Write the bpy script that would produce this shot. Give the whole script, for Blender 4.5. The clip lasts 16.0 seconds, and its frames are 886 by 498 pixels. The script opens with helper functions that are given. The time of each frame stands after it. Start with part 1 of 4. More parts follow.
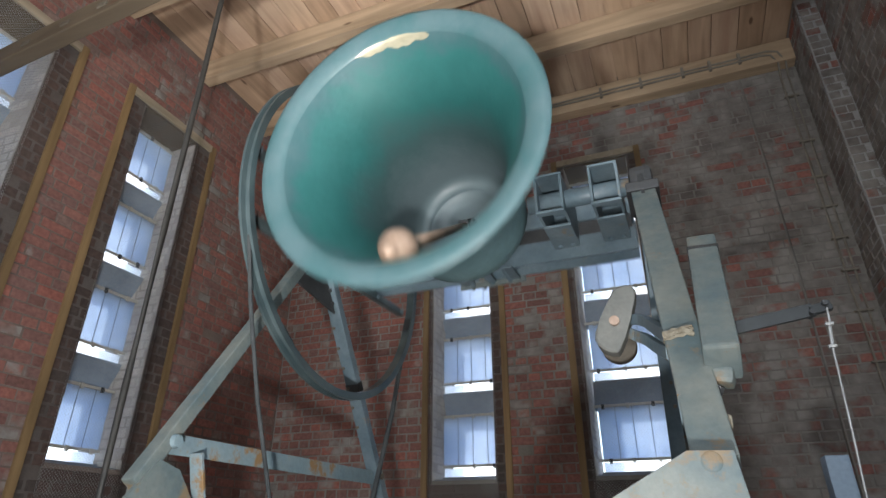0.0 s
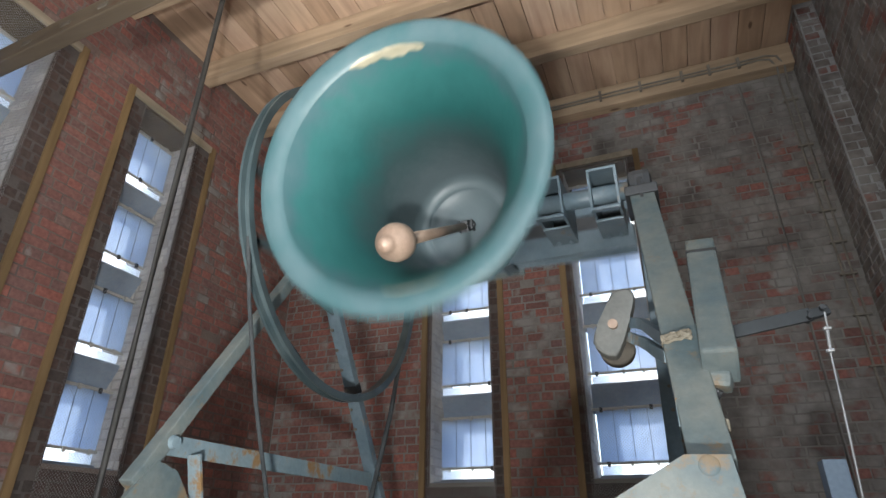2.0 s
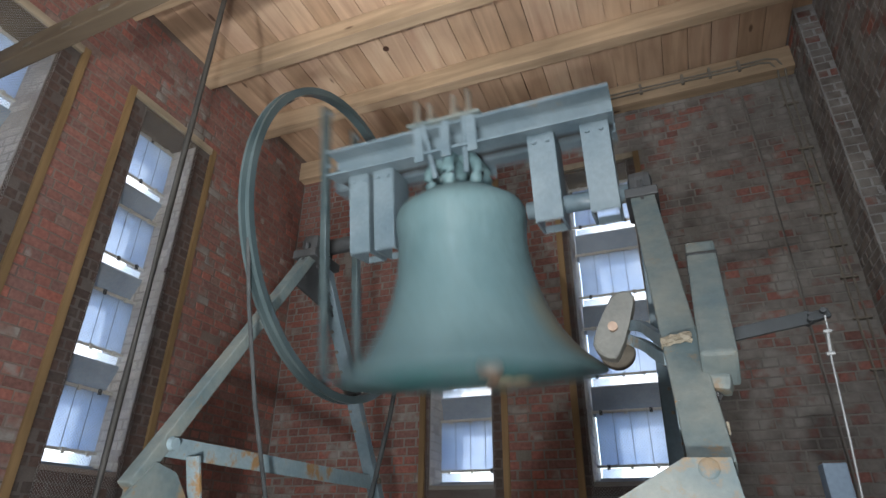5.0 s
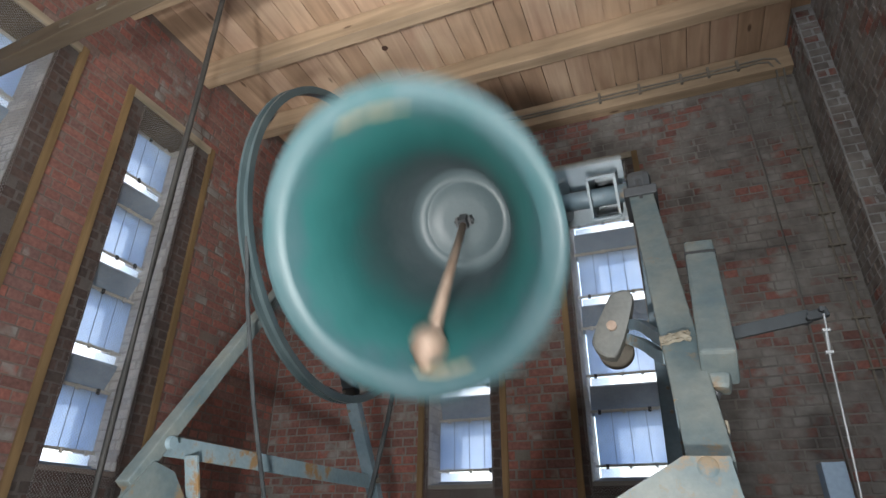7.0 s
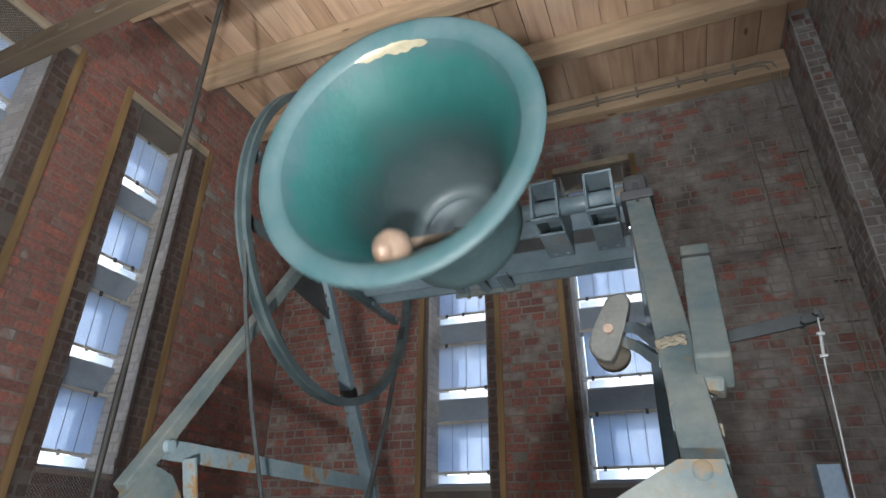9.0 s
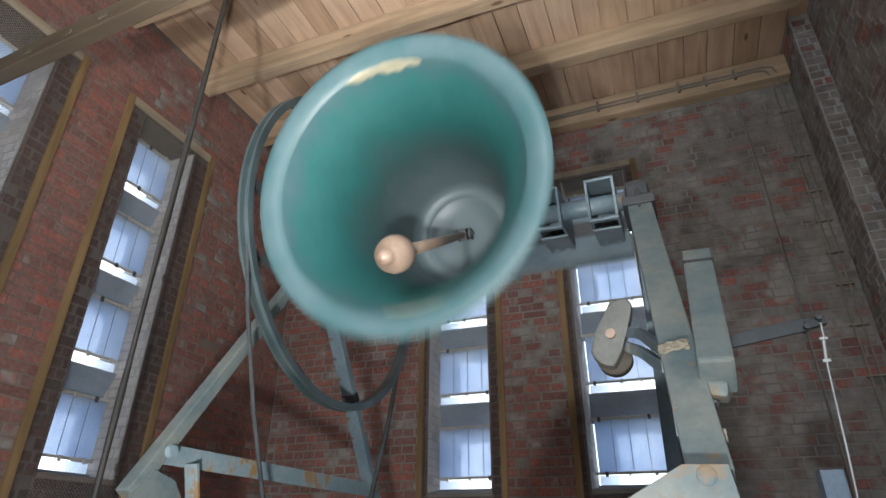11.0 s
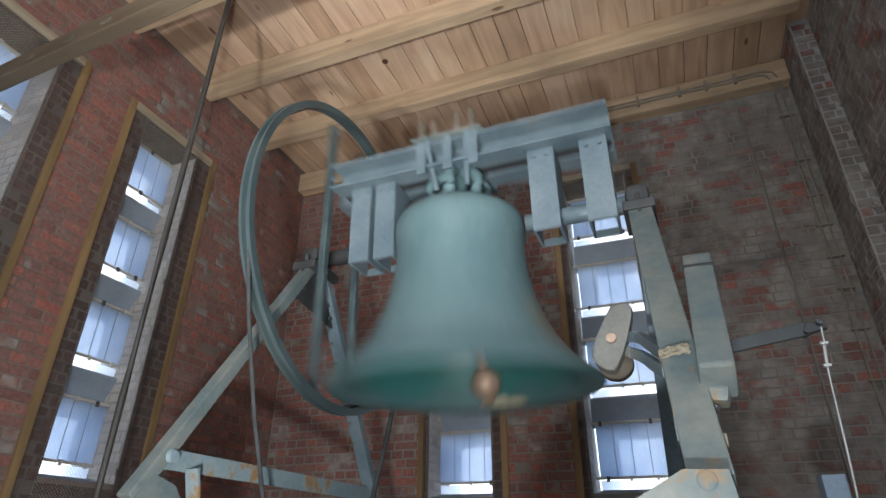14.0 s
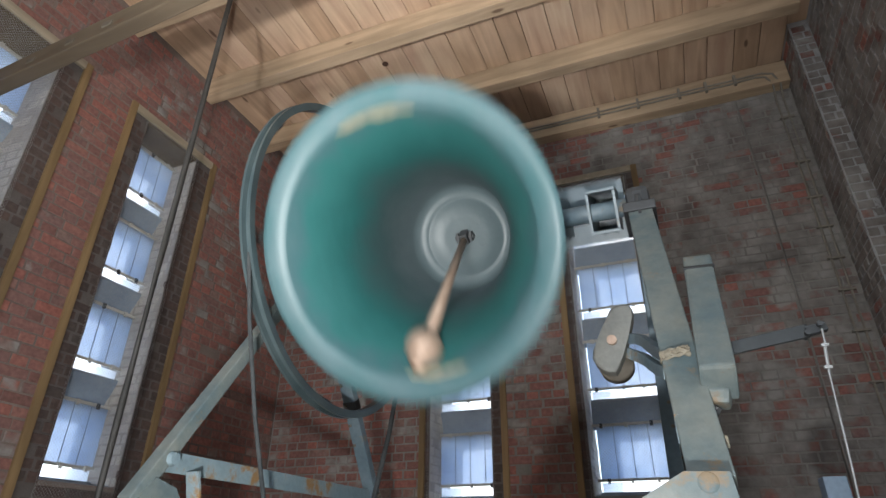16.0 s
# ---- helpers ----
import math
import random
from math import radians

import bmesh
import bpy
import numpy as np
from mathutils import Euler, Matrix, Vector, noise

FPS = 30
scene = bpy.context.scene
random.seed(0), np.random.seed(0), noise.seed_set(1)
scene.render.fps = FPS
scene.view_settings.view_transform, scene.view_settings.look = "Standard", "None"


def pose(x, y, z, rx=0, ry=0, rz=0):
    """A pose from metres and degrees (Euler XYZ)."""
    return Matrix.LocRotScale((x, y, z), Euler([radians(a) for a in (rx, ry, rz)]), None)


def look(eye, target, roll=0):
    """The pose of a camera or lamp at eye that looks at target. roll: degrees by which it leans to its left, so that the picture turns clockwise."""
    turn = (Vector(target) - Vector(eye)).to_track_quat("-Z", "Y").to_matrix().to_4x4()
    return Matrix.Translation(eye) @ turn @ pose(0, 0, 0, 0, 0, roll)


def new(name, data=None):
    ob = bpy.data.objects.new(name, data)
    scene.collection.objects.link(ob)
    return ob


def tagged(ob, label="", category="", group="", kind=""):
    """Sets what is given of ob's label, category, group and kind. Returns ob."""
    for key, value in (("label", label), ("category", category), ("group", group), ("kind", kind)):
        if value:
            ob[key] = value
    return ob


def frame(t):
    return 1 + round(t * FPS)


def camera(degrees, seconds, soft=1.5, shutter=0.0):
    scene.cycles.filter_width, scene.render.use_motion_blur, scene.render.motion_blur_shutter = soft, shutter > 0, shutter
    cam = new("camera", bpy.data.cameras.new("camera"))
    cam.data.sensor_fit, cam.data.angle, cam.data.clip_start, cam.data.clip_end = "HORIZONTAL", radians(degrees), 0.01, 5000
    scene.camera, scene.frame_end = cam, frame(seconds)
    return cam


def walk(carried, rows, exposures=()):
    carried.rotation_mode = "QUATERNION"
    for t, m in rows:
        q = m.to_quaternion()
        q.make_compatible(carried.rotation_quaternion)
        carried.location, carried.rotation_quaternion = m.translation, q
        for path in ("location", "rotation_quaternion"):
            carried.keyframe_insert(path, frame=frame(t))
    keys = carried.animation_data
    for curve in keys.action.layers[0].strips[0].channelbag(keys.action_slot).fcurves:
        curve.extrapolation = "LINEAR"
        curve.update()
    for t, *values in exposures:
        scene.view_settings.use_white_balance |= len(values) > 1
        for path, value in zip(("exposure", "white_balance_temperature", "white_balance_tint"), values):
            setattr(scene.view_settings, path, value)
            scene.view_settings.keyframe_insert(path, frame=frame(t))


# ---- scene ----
cam = camera(74.93, 16.0, soft=1.5, shutter=0.9)
walk(cam, [
    (0.0, pose(-0.0003, 0.0019, -0.0003, 116.099, -0.101, 21.842)),
    (0.5, pose(-0.0000, 0.0010, -0.0001, 116.131, -0.163, 21.761)),
    (1.0, pose(0.0003, 0.0002, 0.0001, 116.175, -0.220, 21.699)),
    (1.5, pose(0.0006, -0.0006, 0.0002, 116.229, -0.273, 21.655)),
    (2.0, pose(0.0009, -0.0012, 0.0003, 116.289, -0.322, 21.625)),
    (2.5, pose(0.0012, -0.0016, 0.0003, 116.349, -0.367, 21.607)),
    (3.0, pose(0.0015, -0.0020, 0.0003, 116.406, -0.410, 21.598)),
    (3.5, pose(0.0018, -0.0023, 0.0003, 116.457, -0.451, 21.595)),
    (4.0, pose(0.0021, -0.0024, 0.0002, 116.496, -0.489, 21.595)),
    (6.5, pose(-0.0006, 0.0078, -0.0012, 116.528, -0.455, 21.513)),
    (7.0, pose(-0.0000, 0.0037, -0.0017, 116.495, -0.444, 21.463)),
    (7.5, pose(0.0009, 0.0003, -0.0019, 116.516, -0.429, 21.421)),
    (8.0, pose(0.0023, -0.0023, -0.0017, 116.566, -0.412, 21.383)),
    (8.5, pose(0.0040, -0.0042, -0.0010, 116.622, -0.391, 21.342)),
    (9.0, pose(0.0061, -0.0053, 0.0000, 116.659, -0.367, 21.295)),
    (11.5, pose(0.0015, -0.0104, -0.0013, 117.241, -0.385, 21.372)),
    (12.0, pose(0.0022, -0.0111, -0.0013, 117.286, -0.400, 21.364)),
    (12.5, pose(0.0028, -0.0116, -0.0013, 117.343, -0.407, 21.372)),
    (13.0, pose(0.0034, -0.0121, -0.0013, 117.409, -0.408, 21.393)),
    (13.5, pose(0.0038, -0.0126, -0.0013, 117.479, -0.404, 21.421)),
    (14.0, pose(0.0041, -0.0129, -0.0013, 117.550, -0.395, 21.454)),
    (14.5, pose(0.0043, -0.0132, -0.0013, 117.616, -0.383, 21.486)),
    (15.0, pose(0.0045, -0.0135, -0.0013, 117.675, -0.369, 21.513)),
    (15.5, pose(0.0045, -0.0136, -0.0012, 117.721, -0.354, 21.531)),
    (16.0, pose(0.0044, -0.0137, -0.0012, 117.751, -0.339, 21.536)),
], exposures=[(0.0, 1.9), (16.0, 1.9)])

# ---- light ----
world = bpy.data.worlds.new("sky")
scene.world = world
world.use_nodes = True
wn = world.node_tree
sky = wn.nodes.new("ShaderNodeTexSky")
sky.sky_type, sky.sun_disc = "NISHITA", False
sky.sun_elevation, sky.sun_rotation = radians(47), radians(315)
wn.links.new(sky.outputs[0], wn.nodes["Background"].inputs[0])
wn.nodes["Background"].inputs[1].default_value = 0.15

sun = new("sun", bpy.data.lights.new("sun", "SUN"))
sun.data.energy, sun.data.angle, sun.data.color = 2.1, radians(0.5), (1.0, 0.95, 0.88)
sun.matrix_world = look((0, 0, 0), (0.62, -0.62, -0.95))

# daylight standing in unseen, assumed openings of the walls behind the camera
def area_light(eye, target, w, h, watts, color=(0.90, 0.95, 1.0)):
    lamp = new("area_light", bpy.data.lights.new("area_light", "AREA"))
    lamp.data.shape, lamp.data.size, lamp.data.size_y = "RECTANGLE", w, h
    lamp.data.energy, lamp.data.color = watts, color
    lamp.matrix_world = look(eye, target)
    return lamp


X0, X1, Y0, Y1 = -3.47, 1.36, -1.70, 4.50
FLOOR, CEIL = -1.30, 3.80
area_light((0.55, Y0 - 0.10, 1.65), (0.55, 3, 1.65), 0.52, 2.6, 5)
area_light((-0.75, Y0 - 0.10, 1.65), (-0.75, 3, 1.65), 0.52, 2.6, 16)
area_light((1.62, 0.35, 1.65), (-3, 0.35, 1.65), 0.52, 2.6, 4)
# the lit face of the work lamp that stands on its tripod below the camera
LAMP = Vector((-0.04, -0.24, -0.45))
AIM = Vector((-0.92, 0.92, 0.86)).normalized()
flood = area_light(LAMP, LAMP + AIM, 0.10, 0.07, 13.0, (0.98, 0.98, 0.98))
flood.data.spread = radians(132)
# added lamp, unseen on the floor by the south wall, that washes the ceiling
ceiling_fill = area_light((-0.35, -1.38, -1.00), (-1.7, 2.4, 4.1), 0.17, 0.12, 7.0, (1.0, 0.98, 0.95))
ceiling_fill.data.spread = radians(58)


# ---- materials ----
def material(name, base, rough=0.7, metal=0.0):
    m = bpy.data.materials.new(name)
    m.use_nodes = True
    b = m.node_tree.nodes["Principled BSDF"]
    b.inputs["Base Color"].default_value = (*base, 1)
    b.inputs["Roughness"].default_value = rough
    b.inputs["Metallic"].default_value = metal
    return m, m.node_tree.nodes, m.node_tree.links, b


def noisy(nodes, links, scale, detail=5, coords="Object", stretch=None, rough=0.6):
    tc = nodes.new("ShaderNodeTexCoord")
    n = nodes.new("ShaderNodeTexNoise")
    n.inputs["Scale"].default_value, n.inputs["Detail"].default_value = scale, detail
    n.inputs["Roughness"].default_value = rough
    out = tc.outputs[coords]
    if stretch:
        mp = nodes.new("ShaderNodeMapping")
        mp.inputs["Scale"].default_value = stretch
        links.new(out, mp.inputs["Vector"])
        out = mp.outputs["Vector"]
    links.new(out, n.inputs["Vector"])
    return n


def ramp(nodes, links, source, stops):
    r = nodes.new("ShaderNodeValToRGB")
    e = r.color_ramp.elements
    while len(e) < len(stops):
        e.new(0.5)
    for el, (p, c) in zip(e, stops):
        el.position, el.color = p, (*c, 1)
    links.new(source, r.inputs["Fac"])
    return r


def mixed(nodes, links, fac, a, b, kind="MIX"):
    m = nodes.new("ShaderNodeMix")
    m.data_type, m.blend_type = "RGBA", kind
    for src, sock in ((fac, m.inputs["Factor"]), (a, m.inputs["A"]), (b, m.inputs["B"])):
        if isinstance(src, (int, float)):
            sock.default_value = src
        elif isinstance(src, tuple):
            sock.default_value = (*src, 1)
        else:
            links.new(src, sock)
    return m.outputs["Result"]


def bumped(nodes, links, b, height, strength, distance):
    k = nodes.new("ShaderNodeBump")
    k.inputs["Strength"].default_value, k.inputs["Distance"].default_value = strength, distance
    links.new(height, k.inputs["Height"])
    links.new(k.outputs["Normal"], b.inputs["Normal"])


def brick_mat(name, single, dark=False):
    """Red brick with lime smears; colour by piece (single: by object, else by island)."""
    m, n, l, b = material(name, (0.3, 0.1, 0.07), 0.9)
    if single:
        rnd = n.new("ShaderNodeObjectInfo").outputs["Random"]
    else:
        rnd = n.new("ShaderNodeNewGeometry").outputs["Random Per Island"]
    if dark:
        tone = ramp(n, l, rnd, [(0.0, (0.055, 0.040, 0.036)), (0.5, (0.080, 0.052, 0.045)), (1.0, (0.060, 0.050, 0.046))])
    else:
        tone = ramp(n, l, rnd, [(0.0, (0.160, 0.080, 0.068)), (0.3, (0.215, 0.098, 0.080)), (0.55, (0.175, 0.100, 0.088)), (0.8, (0.275, 0.104, 0.080)), (1.0, (0.185, 0.128, 0.112))])
    tc = n.new("ShaderNodeNewGeometry")
    big = n.new("ShaderNodeTexNoise")
    big.inputs["Scale"].default_value, big.inputs["Detail"].default_value = 1.1, 6
    l.new(tc.outputs["Position"], big.inputs["Vector"])
    fine = n.new("ShaderNodeTexNoise")
    fine.inputs["Scale"].default_value, fine.inputs["Detail"].default_value = 38, 6
    l.new(tc.outputs["Position"], fine.inputs["Vector"])
    smear = n.new("ShaderNodeTexNoise")
    smear.inputs["Scale"].default_value, smear.inputs["Detail"].default_value = 7, 8
    l.new(tc.outputs["Position"], smear.inputs["Vector"])
    col = mixed(n, l, 0.55, tone.outputs[0], ramp(n, l, fine.outputs[0], [(0.3, (0.35, 0.35, 0.35)), (0.7, (0.75, 0.75, 0.75))]).outputs[0], "OVERLAY")
    add = n.new("ShaderNodeMath")
    add.operation = "ADD"
    l.new(big.outputs[0], add.inputs[0])
    l.new(smear.outputs[0], add.inputs[1])
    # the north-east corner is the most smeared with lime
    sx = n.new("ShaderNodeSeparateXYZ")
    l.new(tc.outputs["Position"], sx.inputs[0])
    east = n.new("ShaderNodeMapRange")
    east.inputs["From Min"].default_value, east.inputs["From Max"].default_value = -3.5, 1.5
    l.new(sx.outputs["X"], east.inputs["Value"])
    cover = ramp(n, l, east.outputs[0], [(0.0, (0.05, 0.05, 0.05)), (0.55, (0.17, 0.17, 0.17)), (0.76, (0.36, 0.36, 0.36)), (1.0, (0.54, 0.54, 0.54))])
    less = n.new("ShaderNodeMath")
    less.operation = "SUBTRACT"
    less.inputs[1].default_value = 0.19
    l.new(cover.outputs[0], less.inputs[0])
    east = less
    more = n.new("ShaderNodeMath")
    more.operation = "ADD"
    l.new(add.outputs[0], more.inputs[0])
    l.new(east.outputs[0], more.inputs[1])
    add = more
    # some bricks are wholly covered, others clean
    mul = n.new("ShaderNodeMath")
    mul.operation = "MULTIPLY"
    mul.inputs[1].default_value = 7.31
    l.new(rnd, mul.inputs[0])
    frac = n.new("ShaderNodeMath")
    frac.operation = "FRACT"
    l.new(mul.outputs[0], frac.inputs[0])
    vary = n.new("ShaderNodeMath")
    vary.operation = "MULTIPLY_ADD"
    vary.inputs[1].default_value = 0.44
    l.new(frac.outputs[0], vary.inputs[0])
    l.new(add.outputs[0], vary.inputs[2])
    add = n.new("ShaderNodeMath")
    add.operation = "SUBTRACT"
    l.new(vary.outputs[0], add.inputs[0])
    add.inputs[1].default_value = 0.21
    lime = ramp(n, l, add.outputs[0], [(0.51, (0, 0, 0)), (0.60, (0.88, 0.88, 0.88))])
    half = n.new("ShaderNodeMath")
    half.operation = "MULTIPLY"
    half.inputs[1].default_value = 0.5
    l.new(add.outputs[0], half.inputs[0])
    l.new(half.outputs[0], lime.inputs["Fac"])
    if not dark:
        chalk = ramp(n, l, smear.outputs[0], [(0.34, (0.125, 0.120, 0.112)), (0.66, (0.275, 0.275, 0.258))])
        col = mixed(n, l, lime.outputs[0], col, chalk.outputs[0])
    l.new(col, b.inputs["Base Color"])
    bumped(n, l, b, fine.outputs[0], 0.6, 0.006)
    return m


def plain_mat(name, c1, c2, scale, rough=0.8, metal=0.0, bump=0.004, fine=60, spots=None, stretch=None, rough2=None):
    """Two-tone surface with grain, and stains where spots gives (colour, threshold, scale)."""
    m, n, l, b = material(name, c1, rough, metal)
    a = noisy(n, l, scale, 6, stretch=stretch)
    g = noisy(n, l, fine, 4, stretch=stretch)
    col = ramp(n, l, a.outputs[0], [(0.32, c1), (0.68, c2)]).outputs[0]
    col = mixed(n, l, 0.25, col, ramp(n, l, g.outputs[0], [(0.3, (0.3, 0.3, 0.3)), (0.7, (0.7, 0.7, 0.7))]).outputs[0], "OVERLAY")
    if spots:
        s = noisy(n, l, spots[2], 8, rough=0.7)
        mask = ramp(n, l, s.outputs[0], [(spots[1], (0, 0, 0)), (spots[1] + 0.07, (1, 1, 1))])
        col = mixed(n, l, mask.outputs[0], col, spots[0])
    l.new(col, b.inputs["Base Color"])
    if rough2 is not None:
        rr = n.new("ShaderNodeMapRange")
        rr.inputs["To Min"].default_value, rr.inputs["To Max"].default_value = rough, rough2
        l.new(a.outputs[0], rr.inputs["Value"])
        l.new(rr.outputs[0], b.inputs["Roughness"])
    bumped(n, l, b, g.outputs[0], 0.5, bump)
    return m


def wood_mat(name, c1, c2, c3, along, rough=0.75, single=True, knots=True, grain_mix=0.45):
    """Sawn timber with grain along one axis (0, 1 or 2), toned by piece."""
    m, n, l, b = material(name, c1, rough)
    st = [6.0, 6.0, 6.0]
    st[along] = 0.55
    geo = n.new("ShaderNodeNewGeometry")
    mp = n.new("ShaderNodeMapping")
    mp.inputs["Scale"].default_value = st
    rnd = n.new("ShaderNodeObjectInfo").outputs["Random"] if single else geo.outputs["Random Per Island"]
    shift = n.new("ShaderNodeVectorMath")
    shift.operation = "MULTIPLY_ADD"
    comb = n.new("ShaderNodeCombineXYZ")
    for i in range(3):
        l.new(rnd, comb.inputs[i])
    l.new(comb.outputs[0], shift.inputs[0])
    shift.inputs[1].default_value = (7.3, 5.1, 3.7)
    l.new(geo.outputs["Position"], shift.inputs[2])
    l.new(shift.outputs[0], mp.inputs["Vector"])
    grain = n.new("ShaderNodeTexNoise")
    grain.inputs["Scale"].default_value, grain.inputs["Detail"].default_value, grain.inputs["Distortion"].default_value = 2.2, 8, 0.6
    l.new(mp.outputs[0], grain.inputs["Vector"])
    tone = ramp(n, l, rnd, [(0.0, c1), (0.5, c2), (1.0, c3)])
    col = mixed(n, l, grain_mix, tone.outputs[0], ramp(n, l, grain.outputs[0], [(0.3, (0.22, 0.2, 0.18)), (0.7, (0.75, 0.75, 0.75))]).outputs[0], "OVERLAY")
    blot = n.new("ShaderNodeTexNoise")
    blot.inputs["Scale"].default_value, blot.inputs["Detail"].default_value = 1.3, 5
    l.new(geo.outputs["Position"], blot.inputs["Vector"])
    col = mixed(n, l, 0.42, col, ramp(n, l, blot.outputs[0], [(0.3, (0.25, 0.25, 0.25)), (0.7, (0.7, 0.7, 0.7))]).outputs[0], "OVERLAY")
    if knots:
        v = n.new("ShaderNodeTexVoronoi")
        v.inputs["Scale"].default_value = 1.0
        mk = n.new("ShaderNodeMapping")
        ks = [5.0, 5.0, 5.0]
        ks[along] = 1.7
        mk.inputs["Scale"].default_value = ks
        l.new(shift.outputs[0], mk.inputs["Vector"])
        l.new(mk.outputs[0], v.inputs["Vector"])
        kn = ramp(n, l, v.outputs["Distance"], [(0.055, (0.8, 0.8, 0.8)), (0.10, (0, 0, 0))])
        col = mixed(n, l, kn.outputs[0], col, (0.09, 0.045, 0.025))
    l.new(col, b.inputs["Base Color"])
    bumped(n, l, b, grain.outputs[0], 0.35, 0.004)
    return m


BRICK_ONE = brick_mat("brick_single", True)
BRICK = brick_mat("brick_joined", False)
# pale jamb colours: the daylight on the jambs is put into them
BRICK_WHITE = plain_mat("daylit_brick", (0.38, 0.36, 0.33), (0.52, 0.49, 0.455), 6.0, 0.9, bump=0.004, fine=70)
DAYLIT_JAMB = plain_mat("daylit_jamb", (0.29, 0.27, 0.25), (0.42, 0.395, 0.37), 5.0, 0.95, bump=0.006, fine=60)
BRICK_DARK = brick_mat("brick_dark_tone", False, True)
MORTAR = plain_mat("mortar", (0.135, 0.100, 0.088), (0.205, 0.165, 0.145), 3.0, 0.95, bump=0.006, fine=90)
MORTAR_PALE = plain_mat("pale_mortar", (0.160, 0.148, 0.135), (0.26, 0.248, 0.228), 2.2, 0.95, bump=0.008, fine=70)
MORTAR_DARK = plain_mat("dark_mortar", (0.075, 0.065, 0.06), (0.12, 0.105, 0.095), 5.0, 0.95, bump=0.004, fine=90)
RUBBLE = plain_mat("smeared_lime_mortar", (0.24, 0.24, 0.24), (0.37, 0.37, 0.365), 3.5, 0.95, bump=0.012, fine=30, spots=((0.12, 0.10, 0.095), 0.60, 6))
BEAM = wood_mat("beam_wood", (0.42, 0.315, 0.21), (0.47, 0.35, 0.235), (0.40, 0.30, 0.20), 0)
OLDBEAM = wood_mat("old_beam_wood", (0.094, 0.072, 0.048), (0.106, 0.081, 0.054), (0.09, 0.069, 0.045), 0)
LATH = wood_mat("lath_wood", (0.19, 0.125, 0.058), (0.225, 0.148, 0.070), (0.165, 0.108, 0.052), 2, knots=False)
PEG = plain_mat("worn_peg_wood", (0.085, 0.070, 0.052), (0.13, 0.112, 0.088), 14.0, 0.85, bump=0.003)
LATH_GREY = wood_mat("grey_lath_wood", (0.30, 0.26, 0.19), (0.33, 0.28, 0.20), (0.28, 0.24, 0.18), 1, knots=False)
BRONZE = plain_mat("green_bronze", (0.078, 0.142, 0.156), (0.115, 0.185, 0.197), 3.0, 0.55, 0.05, 0.0028, 34, spots=((0.14, 0.15, 0.115), 0.64, 3.2), rough2=0.68)
# a tan patch low on the side where the hammer stands
zn, zl = BRONZE.node_tree.nodes, BRONZE.node_tree.links
zb_ = zn["Principled BSDF"]
zb_.inputs["Coat Weight"].default_value, zb_.inputs["Coat Roughness"].default_value = 0.09, 0.13
zt = zn.new("ShaderNodeTexCoord")
zd = zn.new("ShaderNodeVectorMath")
zd.operation = "DISTANCE"
zm = zn.new("ShaderNodeMapping")
zm.inputs["Scale"].default_value = (1.0, 1.25, 0.8)
zl.new(zt.outputs["Object"], zm.inputs["Vector"])
zl.new(zm.outputs[0], zd.inputs[0])
zd.inputs[1].default_value = (0.41, -0.06, -0.43)
zno = noisy(zn, zl, 7.0, 7, rough=0.65)
zs = zn.new("ShaderNodeMath")
zs.operation = "MULTIPLY_ADD"
zl.new(zno.outputs[0], zs.inputs[0])
zs.inputs[1].default_value = 0.20
zl.new(zd.outputs["Value"], zs.inputs[2])
zk = ramp(zn, zl, zs.outputs[0], [(0.20, (0.75, 0.75, 0.75)), (0.33, (0, 0, 0))])
old = zb_.inputs["Base Color"].links[0].from_socket
zl.new(mixed(zn, zl, zk.outputs[0], old, (0.205, 0.180, 0.120)), zb_.inputs["Base Color"])
BRONZE_IN, bn, bl, bb = material("verdigris_bronze", (0.1, 0.2, 0.2), 0.45, 0.0)
# a green belt of verdigris above the rim; greyer bronze deeper in, shade included
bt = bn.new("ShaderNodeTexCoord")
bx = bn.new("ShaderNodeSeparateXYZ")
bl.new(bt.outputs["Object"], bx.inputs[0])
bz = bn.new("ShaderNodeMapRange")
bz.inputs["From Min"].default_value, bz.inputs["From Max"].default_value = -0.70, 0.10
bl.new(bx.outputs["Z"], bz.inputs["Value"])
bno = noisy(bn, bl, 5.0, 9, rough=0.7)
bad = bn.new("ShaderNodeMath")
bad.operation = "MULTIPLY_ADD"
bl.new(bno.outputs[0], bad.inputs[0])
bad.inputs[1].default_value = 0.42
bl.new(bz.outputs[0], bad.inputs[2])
# darker stops behind the pale rim put the shade inside into the colour
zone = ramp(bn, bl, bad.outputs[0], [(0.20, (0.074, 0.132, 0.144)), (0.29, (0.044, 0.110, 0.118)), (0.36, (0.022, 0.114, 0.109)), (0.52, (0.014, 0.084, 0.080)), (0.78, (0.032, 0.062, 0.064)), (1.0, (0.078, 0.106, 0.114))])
# the two struck sides are greyer
by2 = bn.new("ShaderNodeVectorMath")
by2.operation = "NORMALIZE"
bfl = bn.new("ShaderNodeMapping")
bfl.inputs["Scale"].default_value = (1, 1, 0)
bl.new(bt.outputs["Object"], bfl.inputs["Vector"])
bl.new(bfl.outputs[0], by2.inputs[0])
bsy = bn.new("ShaderNodeSeparateXYZ")
bl.new(by2.outputs[0], bsy.inputs[0])
bab = bn.new("ShaderNodeMath")
bab.operation = "ABSOLUTE"
bl.new(bsy.outputs["Y"], bab.inputs[0])
bmx = bn.new("ShaderNodeMath")
bmx.operation = "MULTIPLY_ADD"
bl.new(bno.outputs[0], bmx.inputs[0])
bmx.inputs[1].default_value = 0.5
bl.new(bab.outputs[0], bmx.inputs[2])
